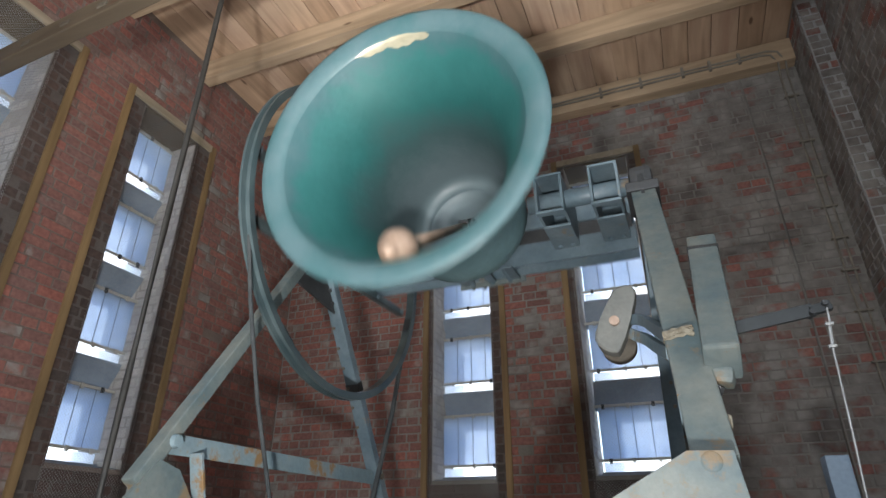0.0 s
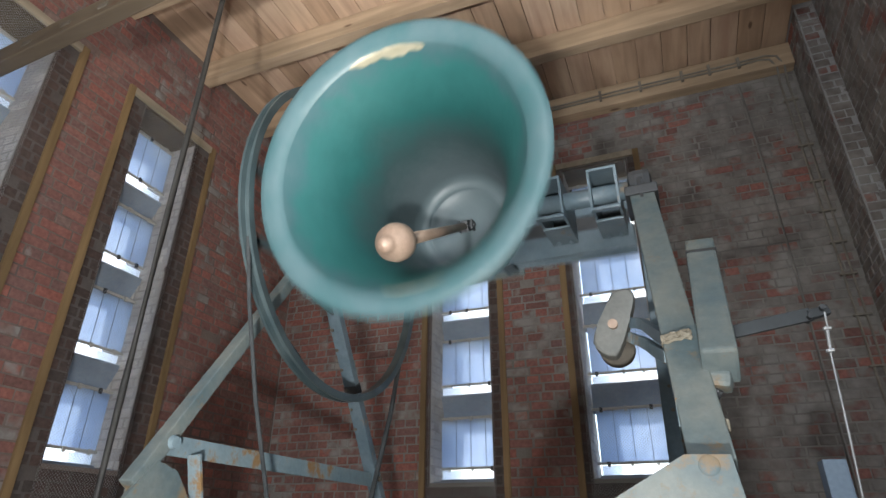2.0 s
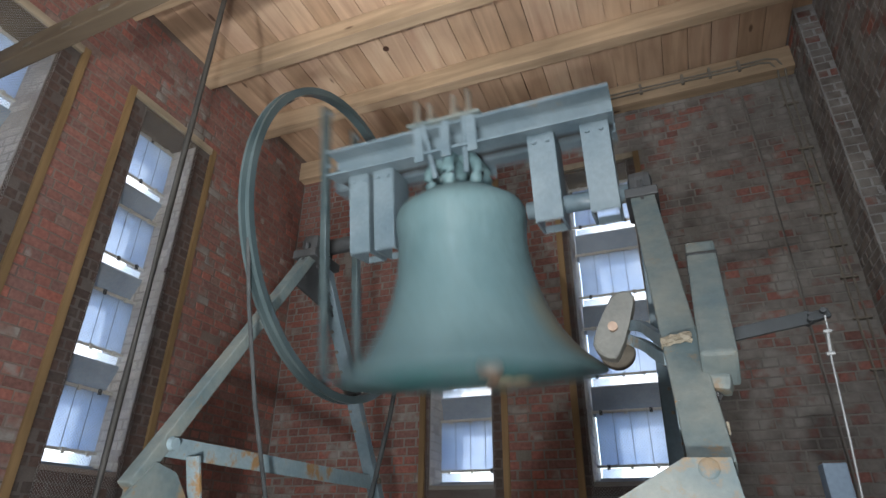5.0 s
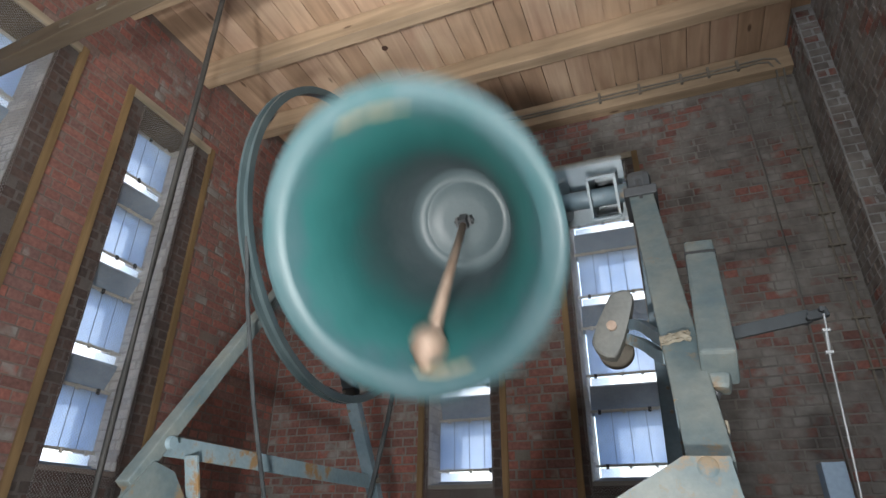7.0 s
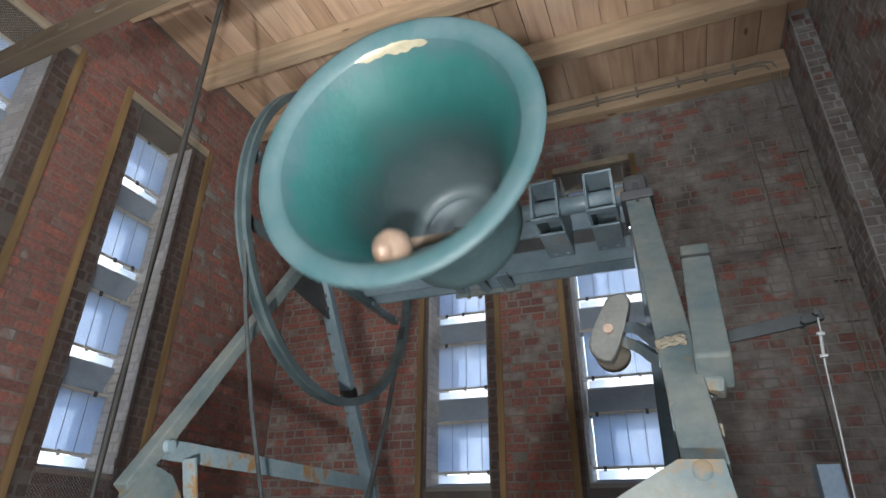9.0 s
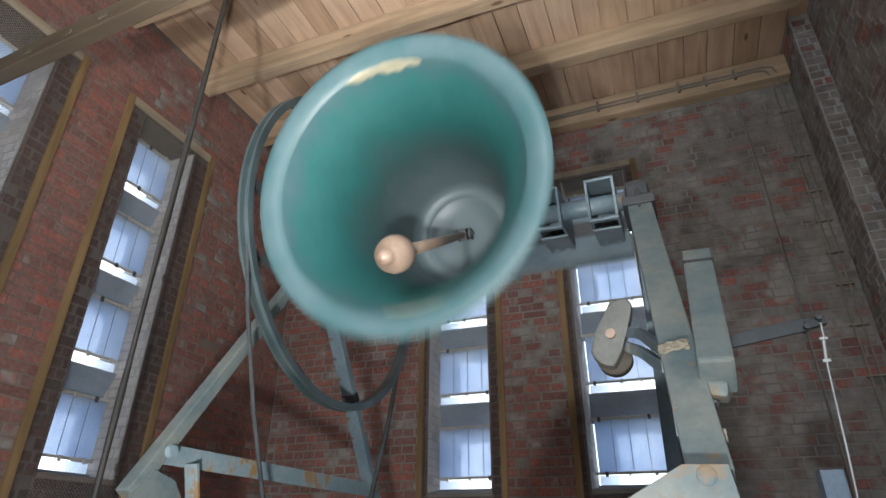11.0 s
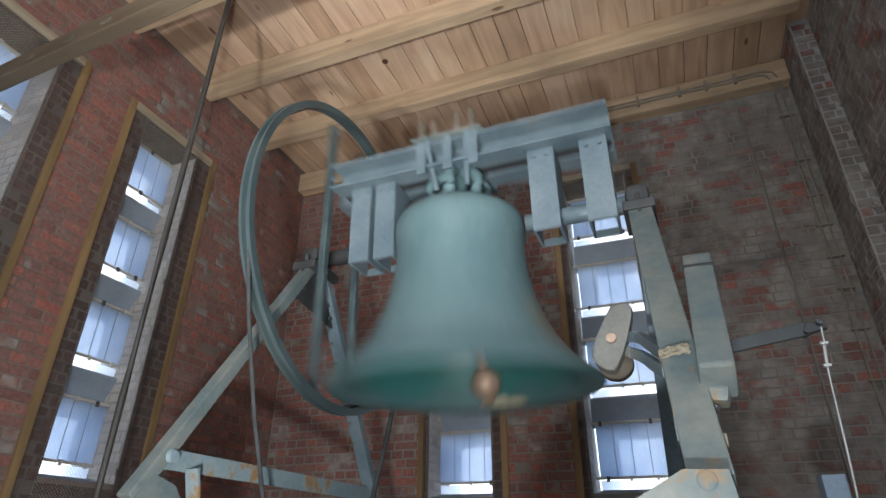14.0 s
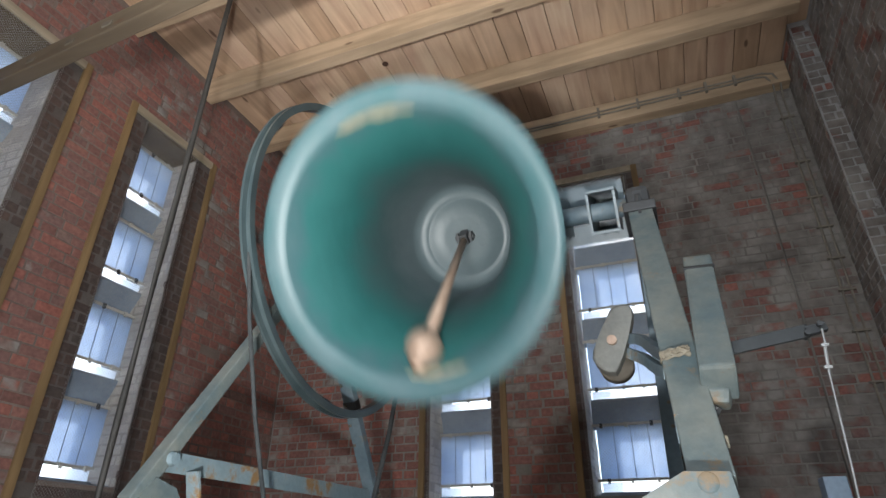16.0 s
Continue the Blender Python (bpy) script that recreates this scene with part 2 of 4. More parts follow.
grey_mask = ramp(bn, bl, bmx.outputs[0], [(1.00, (0, 0, 0)), (1.28, (0.72, 0.72, 0.72))])
bl.new(mixed(bn, bl, grey_mask.outputs[0], zone.outputs[0], (0.068, 0.098, 0.112)), bb.inputs["Base Color"])
bumped(bn, bl, bb, noisy(bn, bl, 28, 6).outputs[0], 0.55, 0.004)
BRONZE_WORN = plain_mat("worn_bronze", (0.34, 0.31, 0.21), (0.50, 0.46, 0.34), 9.0, 0.40, 0.35, 0.001, 60)
STEEL_BLUE = plain_mat("blue_grey_paint", (0.080, 0.122, 0.150), (0.150, 0.196, 0.221), 4.5, 0.42, 0.0, 0.0015, 45, spots=((0.20, 0.16, 0.115), 0.63, 8))
DARK_BLUE = plain_mat("dark_blue_streaks", (0.022, 0.036, 0.050), (0.085, 0.120, 0.150), 9.0, 0.25, 0.0, 0.002, 50, stretch=(1.0, 1.0, 0.25))
STEEL_PALE = plain_mat("pale_flaking_paint", (0.072, 0.108, 0.118), (0.158, 0.172, 0.155), 7.0, 0.60, 0.0, 0.004, 40, spots=((0.17, 0.125, 0.075), 0.575, 6))
STEEL_OLD = plain_mat("rusty_blue_paint", (0.125, 0.190, 0.225), (0.215, 0.265, 0.275), 5.0, 0.6, 0.0, 0.003, 60, spots=((0.22, 0.13, 0.055), 0.525, 5))
RUST = plain_mat("rusty_bolt", (0.098, 0.083, 0.066), (0.175, 0.155, 0.125), 14.0, 0.75, 0.3, 0.003, 80)
IRON = plain_mat("dark_iron", (0.028, 0.031, 0.034), (0.060, 0.062, 0.064), 6.0, 0.55, 0.2, 0.001, 80)
WHEEL = plain_mat("wheel_paint", (0.046, 0.072, 0.080), (0.098, 0.130, 0.135), 8.0, 0.28, 0.3, 0.001, 70)
BRASS = plain_mat("tan_metal", (0.33, 0.225, 0.165), (0.43, 0.31, 0.235), 8.0, 0.5, 0.3, 0.001, 70)
ZINC = plain_mat("zinc_bar", (0.48, 0.46, 0.41), (0.62, 0.59, 0.52), 7.0, 0.45, 0.15, 0.001, 60)
SLAT = plain_mat("grey_louvre", (0.21, 0.27, 0.34), (0.30, 0.36, 0.43), 4.0, 0.7, 0.0, 0.001, 60)
WIRE = plain_mat("galvanised_wire", (0.30, 0.31, 0.31), (0.42, 0.42, 0.42), 9.0, 0.5, 0.5, 0.0005, 90)
CABLE = plain_mat("grey_cable", (0.17, 0.15, 0.125), (0.25, 0.225, 0.185), 9.0, 0.7, 0.0, 0.0005, 90)
ROPE = plain_mat("old_rope", (0.024, 0.028, 0.030), (0.050, 0.055, 0.056), 12.0, 0.95, 0.0, 0.003, 120)
BLUEBOX = plain_mat("blue_grey_box", (0.17, 0.24, 0.32), (0.21, 0.28, 0.36), 2.0, 0.5, 0.0, 0.0006, 60)
FLOORING = wood_mat("floor_wood", (0.20, 0.14, 0.09), (0.24, 0.17, 0.11), (0.18, 0.13, 0.08), 0)

# milky panels that pass daylight
PANEL, pn, pl, pb = material("milky_panel", (0.62, 0.68, 0.76), 0.6)
tr = pn.new("ShaderNodeBsdfTranslucent")
pmix = pn.new("ShaderNodeMixShader")
pnoise = noisy(pn, pl, 3.0, 6)
pcol = ramp(pn, pl, pnoise.outputs[0], [(0.32, (0.46, 0.56, 0.71)), (0.68, (0.68, 0.76, 0.87))])
pl.new(pcol.outputs[0], tr.inputs["Color"])
pl.new(pcol.outputs[0], pb.inputs["Base Color"])
pmix.inputs[0].default_value = 0.75
pl.new(pb.outputs[0], pmix.inputs[1])
pl.new(tr.outputs[0], pmix.inputs[2])
pl.new(pmix.outputs[0], pn["Material Output"].inputs["Surface"])


# paler copy of the panel material: the sunlit strip is put into its colour
STRIP, sn, sl, sb = material("sunlit_strip", (0.9, 0.93, 0.96), 0.5)
st = sn.new("ShaderNodeBsdfTranslucent")
sl.new(ramp(sn, sl, noisy(sn, sl, 6.0, 5).outputs[0], [(0.3, (0.88, 0.92, 0.97)), (0.7, (0.97, 0.98, 0.99))]).outputs[0], st.inputs["Color"])
sl.new(st.outputs[0], sn["Material Output"].inputs["Surface"])


# ---- building helpers ----
def finish(name, bm, mat, parent=None, smooth=False):
    me = bpy.data.meshes.new(name)
    bmesh.ops.recalc_face_normals(bm, faces=bm.faces)
    bm.to_mesh(me)
    bm.free()
    for mm in mat if isinstance(mat, (list, tuple)) else [mat]:
        me.materials.append(mm)
    if smooth:
        for p in me.polygons:
            p.use_smooth = True
    ob = new(name, me)
    ob.parent = parent
    return ob


def part(name, bm, mat, parent, label="", smooth=False):
    ob = finish(name, bm, mat, parent, smooth)
    if label:
        ob["label"] = label
    return ob


def box(bm, x0, x1, y0, y1, z0, z1, bevel=0.0, m=None):
    r = bmesh.ops.create_cube(bm, size=1.0)
    mt = Matrix.LocRotScale(((x0 + x1) / 2, (y0 + y1) / 2, (z0 + z1) / 2), None, (x1 - x0, y1 - y0, z1 - z0))
    bmesh.ops.transform(bm, matrix=mt, verts=r["verts"])
    vs = r["verts"]
    if bevel:
        es = list({e for v in vs for e in v.link_edges})
        g = bmesh.ops.bevel(bm, geom=es, offset=bevel, segments=2, affect="EDGES", profile=0.6)
        vs = list({v for f in g["faces"] for v in f.verts} | {v for v in vs if v.is_valid})
    if m:
        bmesh.ops.transform(bm, matrix=m, verts=vs)
    return vs


def bar(bm, a, b, w, h, bevel=0.0, up=(0, 0, 1)):
    """A beam of section w by h from a to b; h lies along up."""
    a, b = Vector(a), Vector(b)
    d = (b - a)
    zx = d.normalized()
    side = Vector(up).cross(zx).normalized()
    top = zx.cross(side)
    m = Matrix((zx, side, top)).transposed().to_4x4()
    m.translation = (a + b) / 2
    return box(bm, -d.length / 2, d.length / 2, -w / 2, w / 2, -h / 2, h / 2, bevel, m)


def rod(bm, a, b, r, n=12, r2=None):
    a, b = Vector(a), Vector(b)
    d = b - a
    m = Matrix.Translation((a + b) / 2) @ d.to_track_quat("Z", "Y").to_matrix().to_4x4()
    bmesh.ops.create_cone(bm, cap_ends=True, segments=n, radius1=r, radius2=r if r2 is None else r2, depth=d.length, matrix=m)


def tube(name, pts, r, mat, parent=None, label=""):
    """A round cord or pipe along points, as a mesh."""
    bm = bmesh.new()
    pts = [Vector(p) for p in pts]
    rings = []
    for i, p in enumerate(pts):
        d = (pts[min(i + 1, len(pts) - 1)] - pts[max(i - 1, 0)]).normalized()
        q = d.to_track_quat("Z", "Y")
        rings.append([bm.verts.new(p + q @ Vector((r * math.cos(k * math.pi / 4), r * math.sin(k * math.pi / 4), 0))) for k in range(8)])
    for u, v in zip(rings, rings[1:]):
        for k in range(8):
            bm.faces.new((u[k], u[(k + 1) % 8], v[(k + 1) % 8], v[k]))
    return part(name, bm, mat, parent, label, True)


def lathe(bm, profile, n=72):
    rings = [[bm.verts.new((r * math.cos(2 * math.pi * k / n), r * math.sin(2 * math.pi * k / n), z)) for k in range(n)] for r, z in profile]
    for u, v in zip(rings, rings[1:]):
        for k in range(n):
            bm.faces.new((u[k], u[(k + 1) % n], v[(k + 1) % n], v[k]))
    return rings


def empty(name, m, label, category, group=""):
    e = new(name)
    e.matrix_world = m
    return tagged(e, label, category, group)


# ---- the tower room ----
# openings: (start, end) along the wall; all of them reach from SILL to HEAD
SILL, HEAD = 0.36, 2.99
BACK_OPEN = [(-1.90, -1.37), (-0.63, -0.08)]
LEFT_OPEN = [(1.18, 1.71), (2.44, 2.97)]
FRONT_OPEN = [(-1.02, -0.48), (0.28, 0.82)]
RIGHT_OPEN = [(0.08, 0.62)]
TH = 0.45


def wall_core(name, along, plane, out, u0, u1, openings, label, mat):
    """A mortar core with real openings. along: 'x' or 'y'; out: +1 or -1, the way to the outside."""
    bm = bmesh.new()
    a, b = sorted((plane, plane + out * TH))
    cuts = [(u0, u1, FLOOR - 0.2, SILL), (u0, u1, HEAD, CEIL + 0.3)]
    edges = [u0] + [e for o in openings for e in o] + [u1]
    cuts += [(edges[i], edges[i + 1], SILL, HEAD) for i in range(0, len(edges), 2)]
    for c0, c1, z0, z1 in cuts:
        if along == "x":
            box(bm, c0, c1, a, b, z0, z1)
        else:
            box(bm, a, b, c0, c1, z0, z1)
    return tagged(finish(name, bm, mat), label, "wall", kind="structure")


wall_back = wall_core("wall_north", "x", Y1, 1, X0 - TH, X1 + TH, BACK_OPEN, "red brick tower wall with grey lime mortar and two louvred openings", MORTAR_PALE)
wall_left = wall_core("wall_west", "y", X0, -1, Y0 - TH, Y1, LEFT_OPEN, "red brick tower wall with tall louvred openings", MORTAR)
wall_front = wall_core("wall_south", "x", Y0, -1, X0, X1 + TH, FRONT_OPEN, "plain brick tower wall with two tall openings", MORTAR)
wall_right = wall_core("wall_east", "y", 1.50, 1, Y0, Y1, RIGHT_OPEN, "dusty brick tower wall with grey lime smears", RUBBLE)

bm = bmesh.new()
box(bm, X0 - TH, 1.5 + TH, Y0 - TH, Y1 + TH, FLOOR - 0.35, FLOOR - 0.03)
floor = tagged(finish("floor", bm, FLOORING), "plain dusty wooden belfry floor", "floor", kind="structure")

# ceiling boards run across the beams
bm = bmesh.new()
x = X0 - 0.02
while x < 1.5:
    w = random.uniform(0.185, 0.215)
    dz = random.uniform(0.0, 0.004)
    box(bm, x, min(x + w - 0.0065, 1.52), Y0, Y1, CEIL + dz, CEIL + 0.03 + dz)
    x += w
box(bm, X0 - TH, 1.5 + TH, Y0 - TH, Y1 + TH, CEIL + 0.06, CEIL + 0.12)
BOARD_C = wood_mat("ceiling_wood", (0.51, 0.360, 0.245), (0.59, 0.435, 0.315), (0.43, 0.290, 0.19), 1, single=False, grain_mix=0.40)
ceiling = tagged(finish("ceiling", bm, BOARD_C), "ceiling of warm brown pine boards", "ceiling", kind="structure")

bm = bmesh.new()
for v in ([(-40, -40, FLOOR - 14), (40, -40, FLOOR - 14), (40, 40, FLOOR - 14), (-40, 40, FLOOR - 14)],):
    bm.faces.new([bm.verts.new(c) for c in v])
GROUND = plain_mat("far_ground", (0.20, 0.21, 0.17), (0.30, 0.29, 0.26), 0.3, 0.9)
tagged(finish("ground", bm, GROUND), "plain ground far below the tower", "ground", kind="structure")


def ceiling_beam(y0, y1, z0, z1, x0, x1, mat, name="ceiling_beam"):
    bm = bmesh.new()
    box(bm, x0, x1, y0, y1, z0, z1, 0.008)
    ob = finish(name, bm, mat)
    return tagged(ob, "squared pale pine beam under the ceiling boards", "beam", "ceiling beams")


for yb in (2.03, 2.86, 3.65):
    ceiling_beam(yb, yb + 0.11, 3.60, CEIL - 0.001, X0 + 0.002, 1.36, BEAM)
ceiling_beam(1.20, 1.31, 3.60, CEIL - 0.001, X0 + 0.002, 1.49, BEAM)
plate = ceiling_beam(Y1 - 0.12, Y1 - 0.002, 3.50, 3.72, X0 + 0.002, 1.355, BEAM, "wall_plate")
tagged(plate, "pale timber wall plate carrying grey cables", "beam")

# an old cross beam high in front of the west wall
bm = bmesh.new()
bar(bm, (-3.468, 1.417, 2.457), (-0.45, 1.262, 2.457), 0.086, 0.120, 0.010)
tagged(finish("old_beam", bm, OLDBEAM), "dark weathered oak beam with pale peg heads", "beam")
old_beam = bpy.data.objects["old_beam"]
for px in (-3.05, -2.72, -2.43):
    bm = bmesh.new()
    yb = 1.417 - (px + 3.468) * 0.0514 - 0.045
    box(bm, px - 0.035, px + 0.035, yb - 0.004, yb + 0.004, 2.43, 2.46, 0.003)
    part("peg", bm, PEG, old_beam)


# ---- windows ----
def window(name, along, plane, out, o, cas, slit=0.006):
    """Casing laths, wire netting, louvre boards, milky panels, zinc bars."""
    def P(u, d, z):  # u along the wall, d into the wall, z
        return (u, plane + out * d, z) if along == "x" else (plane + out * d, u, z)

    def slab(bm, u0, u1, d0, d1, z0, z1, bevel=0.0):
        p, q = P(u0, d0, z0), P(u1, d1, z1)
        box(bm, *(v for a, b in zip(p, q) for v in sorted((a, b))), bevel)

    w = new(name)
    tagged(w, "tall louvred belfry opening with wooden laths and wire netting", "window", "louvred openings", "structure")
    c0, c1 = cas
    for name_, a, b, z0, z1, mat in (("casing_lath", c0, c0 + 0.05, SILL - 0.3, 3.05, LATH), ("casing_lath", c1 - 0.05, c1, SILL - 0.3, 3.05, LATH),
                                     ("head_lath", c0 + 0.051, c1 - 0.051, 2.99, 3.05, LATH_GREY)):
        bm = bmesh.new()
        slab(bm, a, b, -0.028, -0.004, z0, z1, 0.003)
        part(name_, bm, mat, w)
    # darker mortar between casing and opening, and below the sill
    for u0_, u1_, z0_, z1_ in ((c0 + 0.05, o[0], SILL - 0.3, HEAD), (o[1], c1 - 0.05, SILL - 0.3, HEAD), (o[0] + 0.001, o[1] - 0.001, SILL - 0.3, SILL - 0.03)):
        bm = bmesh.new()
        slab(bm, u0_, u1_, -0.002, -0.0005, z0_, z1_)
        part("dark_mortar", bm, MORTAR_DARK, w)
    # netting
    bm = bmesh.new()
    step, s = 0.022, 0.0008
    n0, n1_ = o[0] - 0.02, o[1] + 0.02
    za, zb = SILL - 0.28, 2.99
    wide = n1_ - n0
    for sign in (1, -1):
        k = -wide
        while k < zb - za:
            # diagonal wire, clipped to the field
            t0, t1 = max(0.0, -k), min(wide, (zb - za) - k)
            if t1 > t0:
                ua, ub = n0 + t0, n0 + t1
                if sign < 0:
                    ua, ub = n0 + n1_ - ua, n0 + n1_ - ub
                pa, pb = Vector(P(ua, -0.0095, za + k + t0)), Vector(P(ub, -0.0095, za + k + t1))
                n1 = Vector(P(0, 1, 0)) - Vector(P(0, 0, 0))
                n2 = (pb - pa).normalized().cross(n1)
                vs = [[bm.verts.new(e + n1 * s * i + n2 * s * j) for i, j in ((1, 0), (-0.5, 0.87), (-0.5, -0.87))] for e in (pa, pb)]
                for i in range(3):
                    bm.faces.new((vs[0][i], vs[0][(i + 1) % 3], vs[1][(i + 1) % 3], vs[1][i]))
            k += step
    part("wire_netting", bm, WIRE, w, "thin galvanised wire netting")
    # louvres
    a, b = o
    # pale jamb faces behind the bricks, daylight in their colour
    for u0_, u1_ in ((a + 0.0005, a + 0.003), (b - 0.003, b - 0.0005)):
        bm = bmesh.new()
        slab(bm, u0_, u1_, 0.004, 0.44, SILL + 0.013, HEAD - 0.021)
        part("daylit_jamb", bm, DAYLIT_JAMB, w, "pale jamb with daylight in its colour")
    z = 3.205
    while z > SILL + 0.2:
        zb_ = z - 0.68
        # light panel of planks between the bars
        n = 4
        pw = (b - a - slit - 0.006) / n
        for i in range(n):
            bm = bmesh.new()
            u = a + slit + i * pw
            slab(bm, u + 0.0004, u + pw - 0.0004, 0.245, 0.251, max(zb_ - 0.0, SILL), min(z - 0.28, HEAD))
            if z - 0.28 > SILL and zb_ < HEAD:
                part("milky_panel", bm, PANEL, w)
                if i:
                    bm = bmesh.new()
                    slab(bm, u - 0.0022, u + 0.0022, 0.242, 0.2445, max(zb_, SILL), min(z - 0.28, HEAD))
                    part("seam", bm, SLAT, w)
            else:
                bm.free()
        for zz in (z - 0.28, zb_):
            if SILL < zz < HEAD:
                bm = bmesh.new()
                slab(bm, a + 0.004, b - 0.004, 0.222, 0.240, zz - 0.010, zz + 0.010, 0.002)
                part("zinc_bar", bm, ZINC, w)
                for i in range(3):
                    bm = bmesh.new()
                    u = a + (b - a) * (0.17 + 0.33 * i) + random.uniform(-0.02, 0.02)
                    slab(bm, u - 0.012, u + 0.012, 0.210, 0.222, zz - 0.026, zz + 0.012, 0.003)
                    part("clip", bm, IRON if random.random() < 0.35 else ZINC, w)
        if zb_ > SILL + 0.02:
            bm = bmesh.new()
            # strip in the paler copy, for the sunlit foot of the panel
            slab(bm, a + slit, b - 0.006, 0.262, 0.266, max(zb_ - 0.14, SILL + 0.01), zb_ - 0.012)
            part("sunlit_strip", bm, STRIP, w, "pale panel strip with sunlight in its colour")
        # grey louvre board under the gap
        zt = zb_ - 0.10
        if zt > SILL - 0.05:
            bm = bmesh.new()
            vs = [P(a + slit * 0.6, 0.225, zt), P(b - 0.003, 0.225, zt), P(b - 0.003, 0.325, zt - 0.20), P(a + 0.003, 0.325, zt - 0.20)]
            lo = [bm.verts.new(Vector(v)) for v in vs]
            hi = [bm.verts.new(Vector(v) + Vector((0, 0, 0.018))) for v in vs]
            bm.faces.new(lo), bm.faces.new(hi)
            for i in range(4):
                bm.faces.new((lo[i], lo[(i + 1) % 4], hi[(i + 1) % 4], hi[i]))
            part("louvre_board", bm, SLAT, w)
        z -= 0.68
    bm = bmesh.new()
    slab(bm, a, b, 0.05, 0.44, SILL - 0.02, SILL + 0.012)
    part("sill", bm, SLAT, w)
    # board added under the head: the soffit's shade put into its dark colour
    bm = bmesh.new()
    slab(bm, a + 0.002, b - 0.002, 0.002, 0.43, HEAD - 0.02, HEAD - 0.002)
    part("lintel_board", bm, OLDBEAM, w, "dark board added as shade on the soffit")
    return w


window("window_1", "x", Y1, 1, BACK_OPEN[0], (-1.985, -1.235))
window("window_2", "x", Y1, 1, BACK_OPEN[1], (-0.735, 0.04), 0.035)
window("window_3", "y", X0, -1, LEFT_OPEN[1], (2.255, 3.175))
window("window_4", "y", X0, -1, LEFT_OPEN[0], (0.97, 1.90))


# ---- bell frame ----
PIV = Vector((-0.752, 2.097, 1.236))
XL, XR = -1.485, 0.0


def prism(bm, pts, n):
    """A plate: outline pts pushed along n."""
    lo = [bm.verts.new(Vector(p)) for p in pts]
    hi = [bm.verts.new(Vector(p) + Vector(n)) for p in pts]
    bm.faces.new(lo), bm.faces.new(hi)
    for i in range(len(pts)):
        j = (i + 1) % len(pts)
        bm.faces.new((lo[i], lo[j], hi[j], hi[i]))


def bolt_head(bm, p, d, r, h):
    rod(bm, p, Vector(p) + Vector(d) * h, r, 6)


def leg_y(z, s):
    return PIV.y + s * (0.05 + 0.685 * (PIV.z - 0.05 - z))


def a_frame(x, w, lean, near, far, label):
    e = new("steel_trestle")
    e.matrix_world = Matrix.Translation((x, PIV.y, FLOOR))
    tagged(e, label, "trestle", "bell trestles")

    def L(px, py, pz):
        return (px - x, py - PIV.y, pz - FLOOR)

    top = PIV.z - 0.06
    for s, mat in ((-1, near), (1, far)):
        bm = bmesh.new()
        # box-section leg
        ww = w if s < 0 else 0.065
        ln = lean if s < 0 else -lean
        a, b = L(x, leg_y(top, s), top), L(x + ln, leg_y(0.12, s), 0.12)
        bar(bm, a, b, ww, 0.045, 0.005, (0, -1, 0.2))
        part("leg", bm, mat, e, "pale flaking leg" if s < 0 else "")
        bm = bmesh.new()
        bar(bm, L(x + ln, leg_y(0.12, s) + 0.03, 0.121), L(x + ln, leg_y(0.12, s) + 0.03, FLOOR), ww * 0.9, 0.045, 0.005, (0, -1, 0))
        part("lower_leg", bm, mat, e)
    # gusset under the bearing
    bm = bmesh.new()
    prism(bm, [L(x - 0.006, PIV.y - 0.10, top), L(x - 0.006, PIV.y + 0.10, top), L(x - 0.006, leg_y(0.95, 1), 0.95), L(x - 0.006, leg_y(1.00, -1) + 0.02, 1.00)], (0.012, 0, 0))
    part("gusset", bm, IRON, e, "dark rusty gusset plate")
    for gy, gz in ((-0.06, top - 0.04), (0.0, top - 0.035), (0.06, top - 0.04), (-0.09, 1.06), (0.115, 1.05), (0.14, 0.99)):
        bm = bmesh.new()
        bolt_head(bm, L(x + 0.006, PIV.y + gy, gz), (1, 0, 0), 0.011, 0.010)
        part("bolt", bm, IRON, e)
    for k in range(7):
        bm = bmesh.new()
        zz = 0.98 - 0.085 * k
        rod(bm, L(x - 0.02, leg_y(zz, 1) - 0.024, zz), L(x - 0.02, leg_y(zz, 1) - 0.036, zz - 0.004), 0.008, 6)
        part("rivet", bm, RUST, e)
    bm = bmesh.new()
    bar(bm, L(x, leg_y(0.25, -1) - 0.01, 0.245), L(x, leg_y(0.25, 1) + 0.01, 0.245), 0.012, 0.062, 0.002)
    part("cross_bar", bm, STEEL_OLD, e, "rusty blue-grey cross bar")
    bm = bmesh.new()
    rod(bm, L(x + w / 2 + 0.001, leg_y(0.25, -1) + 0.015, 0.25), L(x + w / 2 + 0.016, leg_y(0.25, -1) + 0.015, 0.25), 0.022, 16, 0.018)
    part("bolt", bm, STEEL_OLD, e)
    bm = bmesh.new()
    bolt_head(bm, L(x + 0.034, leg_y(0.25, 1) - 0.01, 0.25), (1, 0, 0), 0.014, 0.014)
    part("bolt", bm, RUST, e)
    bm = bmesh.new()
    box(bm, -0.06, 0.06, -0.11, 0.11, PIV.z - 0.085 - FLOOR, PIV.z - 0.045 - FLOOR, 0.006)
    box(bm, -0.045, 0.045, -0.075, 0.075, PIV.z - 0.045 - FLOOR, PIV.z + 0.05 - FLOOR, 0.028)
    for sy in (-0.09, 0.09):
        rod(bm, (0, sy, PIV.z - 0.045 - FLOOR), (0, sy, PIV.z - 0.01 - FLOOR), 0.013, 6)
    part("bearing", bm, IRON, e, "dark greasy iron bearing block")
    return e


frame_w = a_frame(XL, 0.052, 0.0, STEEL_PALE, STEEL_BLUE, "pale flaking steel A-frame beside the rope wheel")
frame_e = a_frame(XR + 0.005, 0.088, 0.045, STEEL_PALE, STEEL_BLUE, "pale flaking steel A-frame carrying the striking hammer")

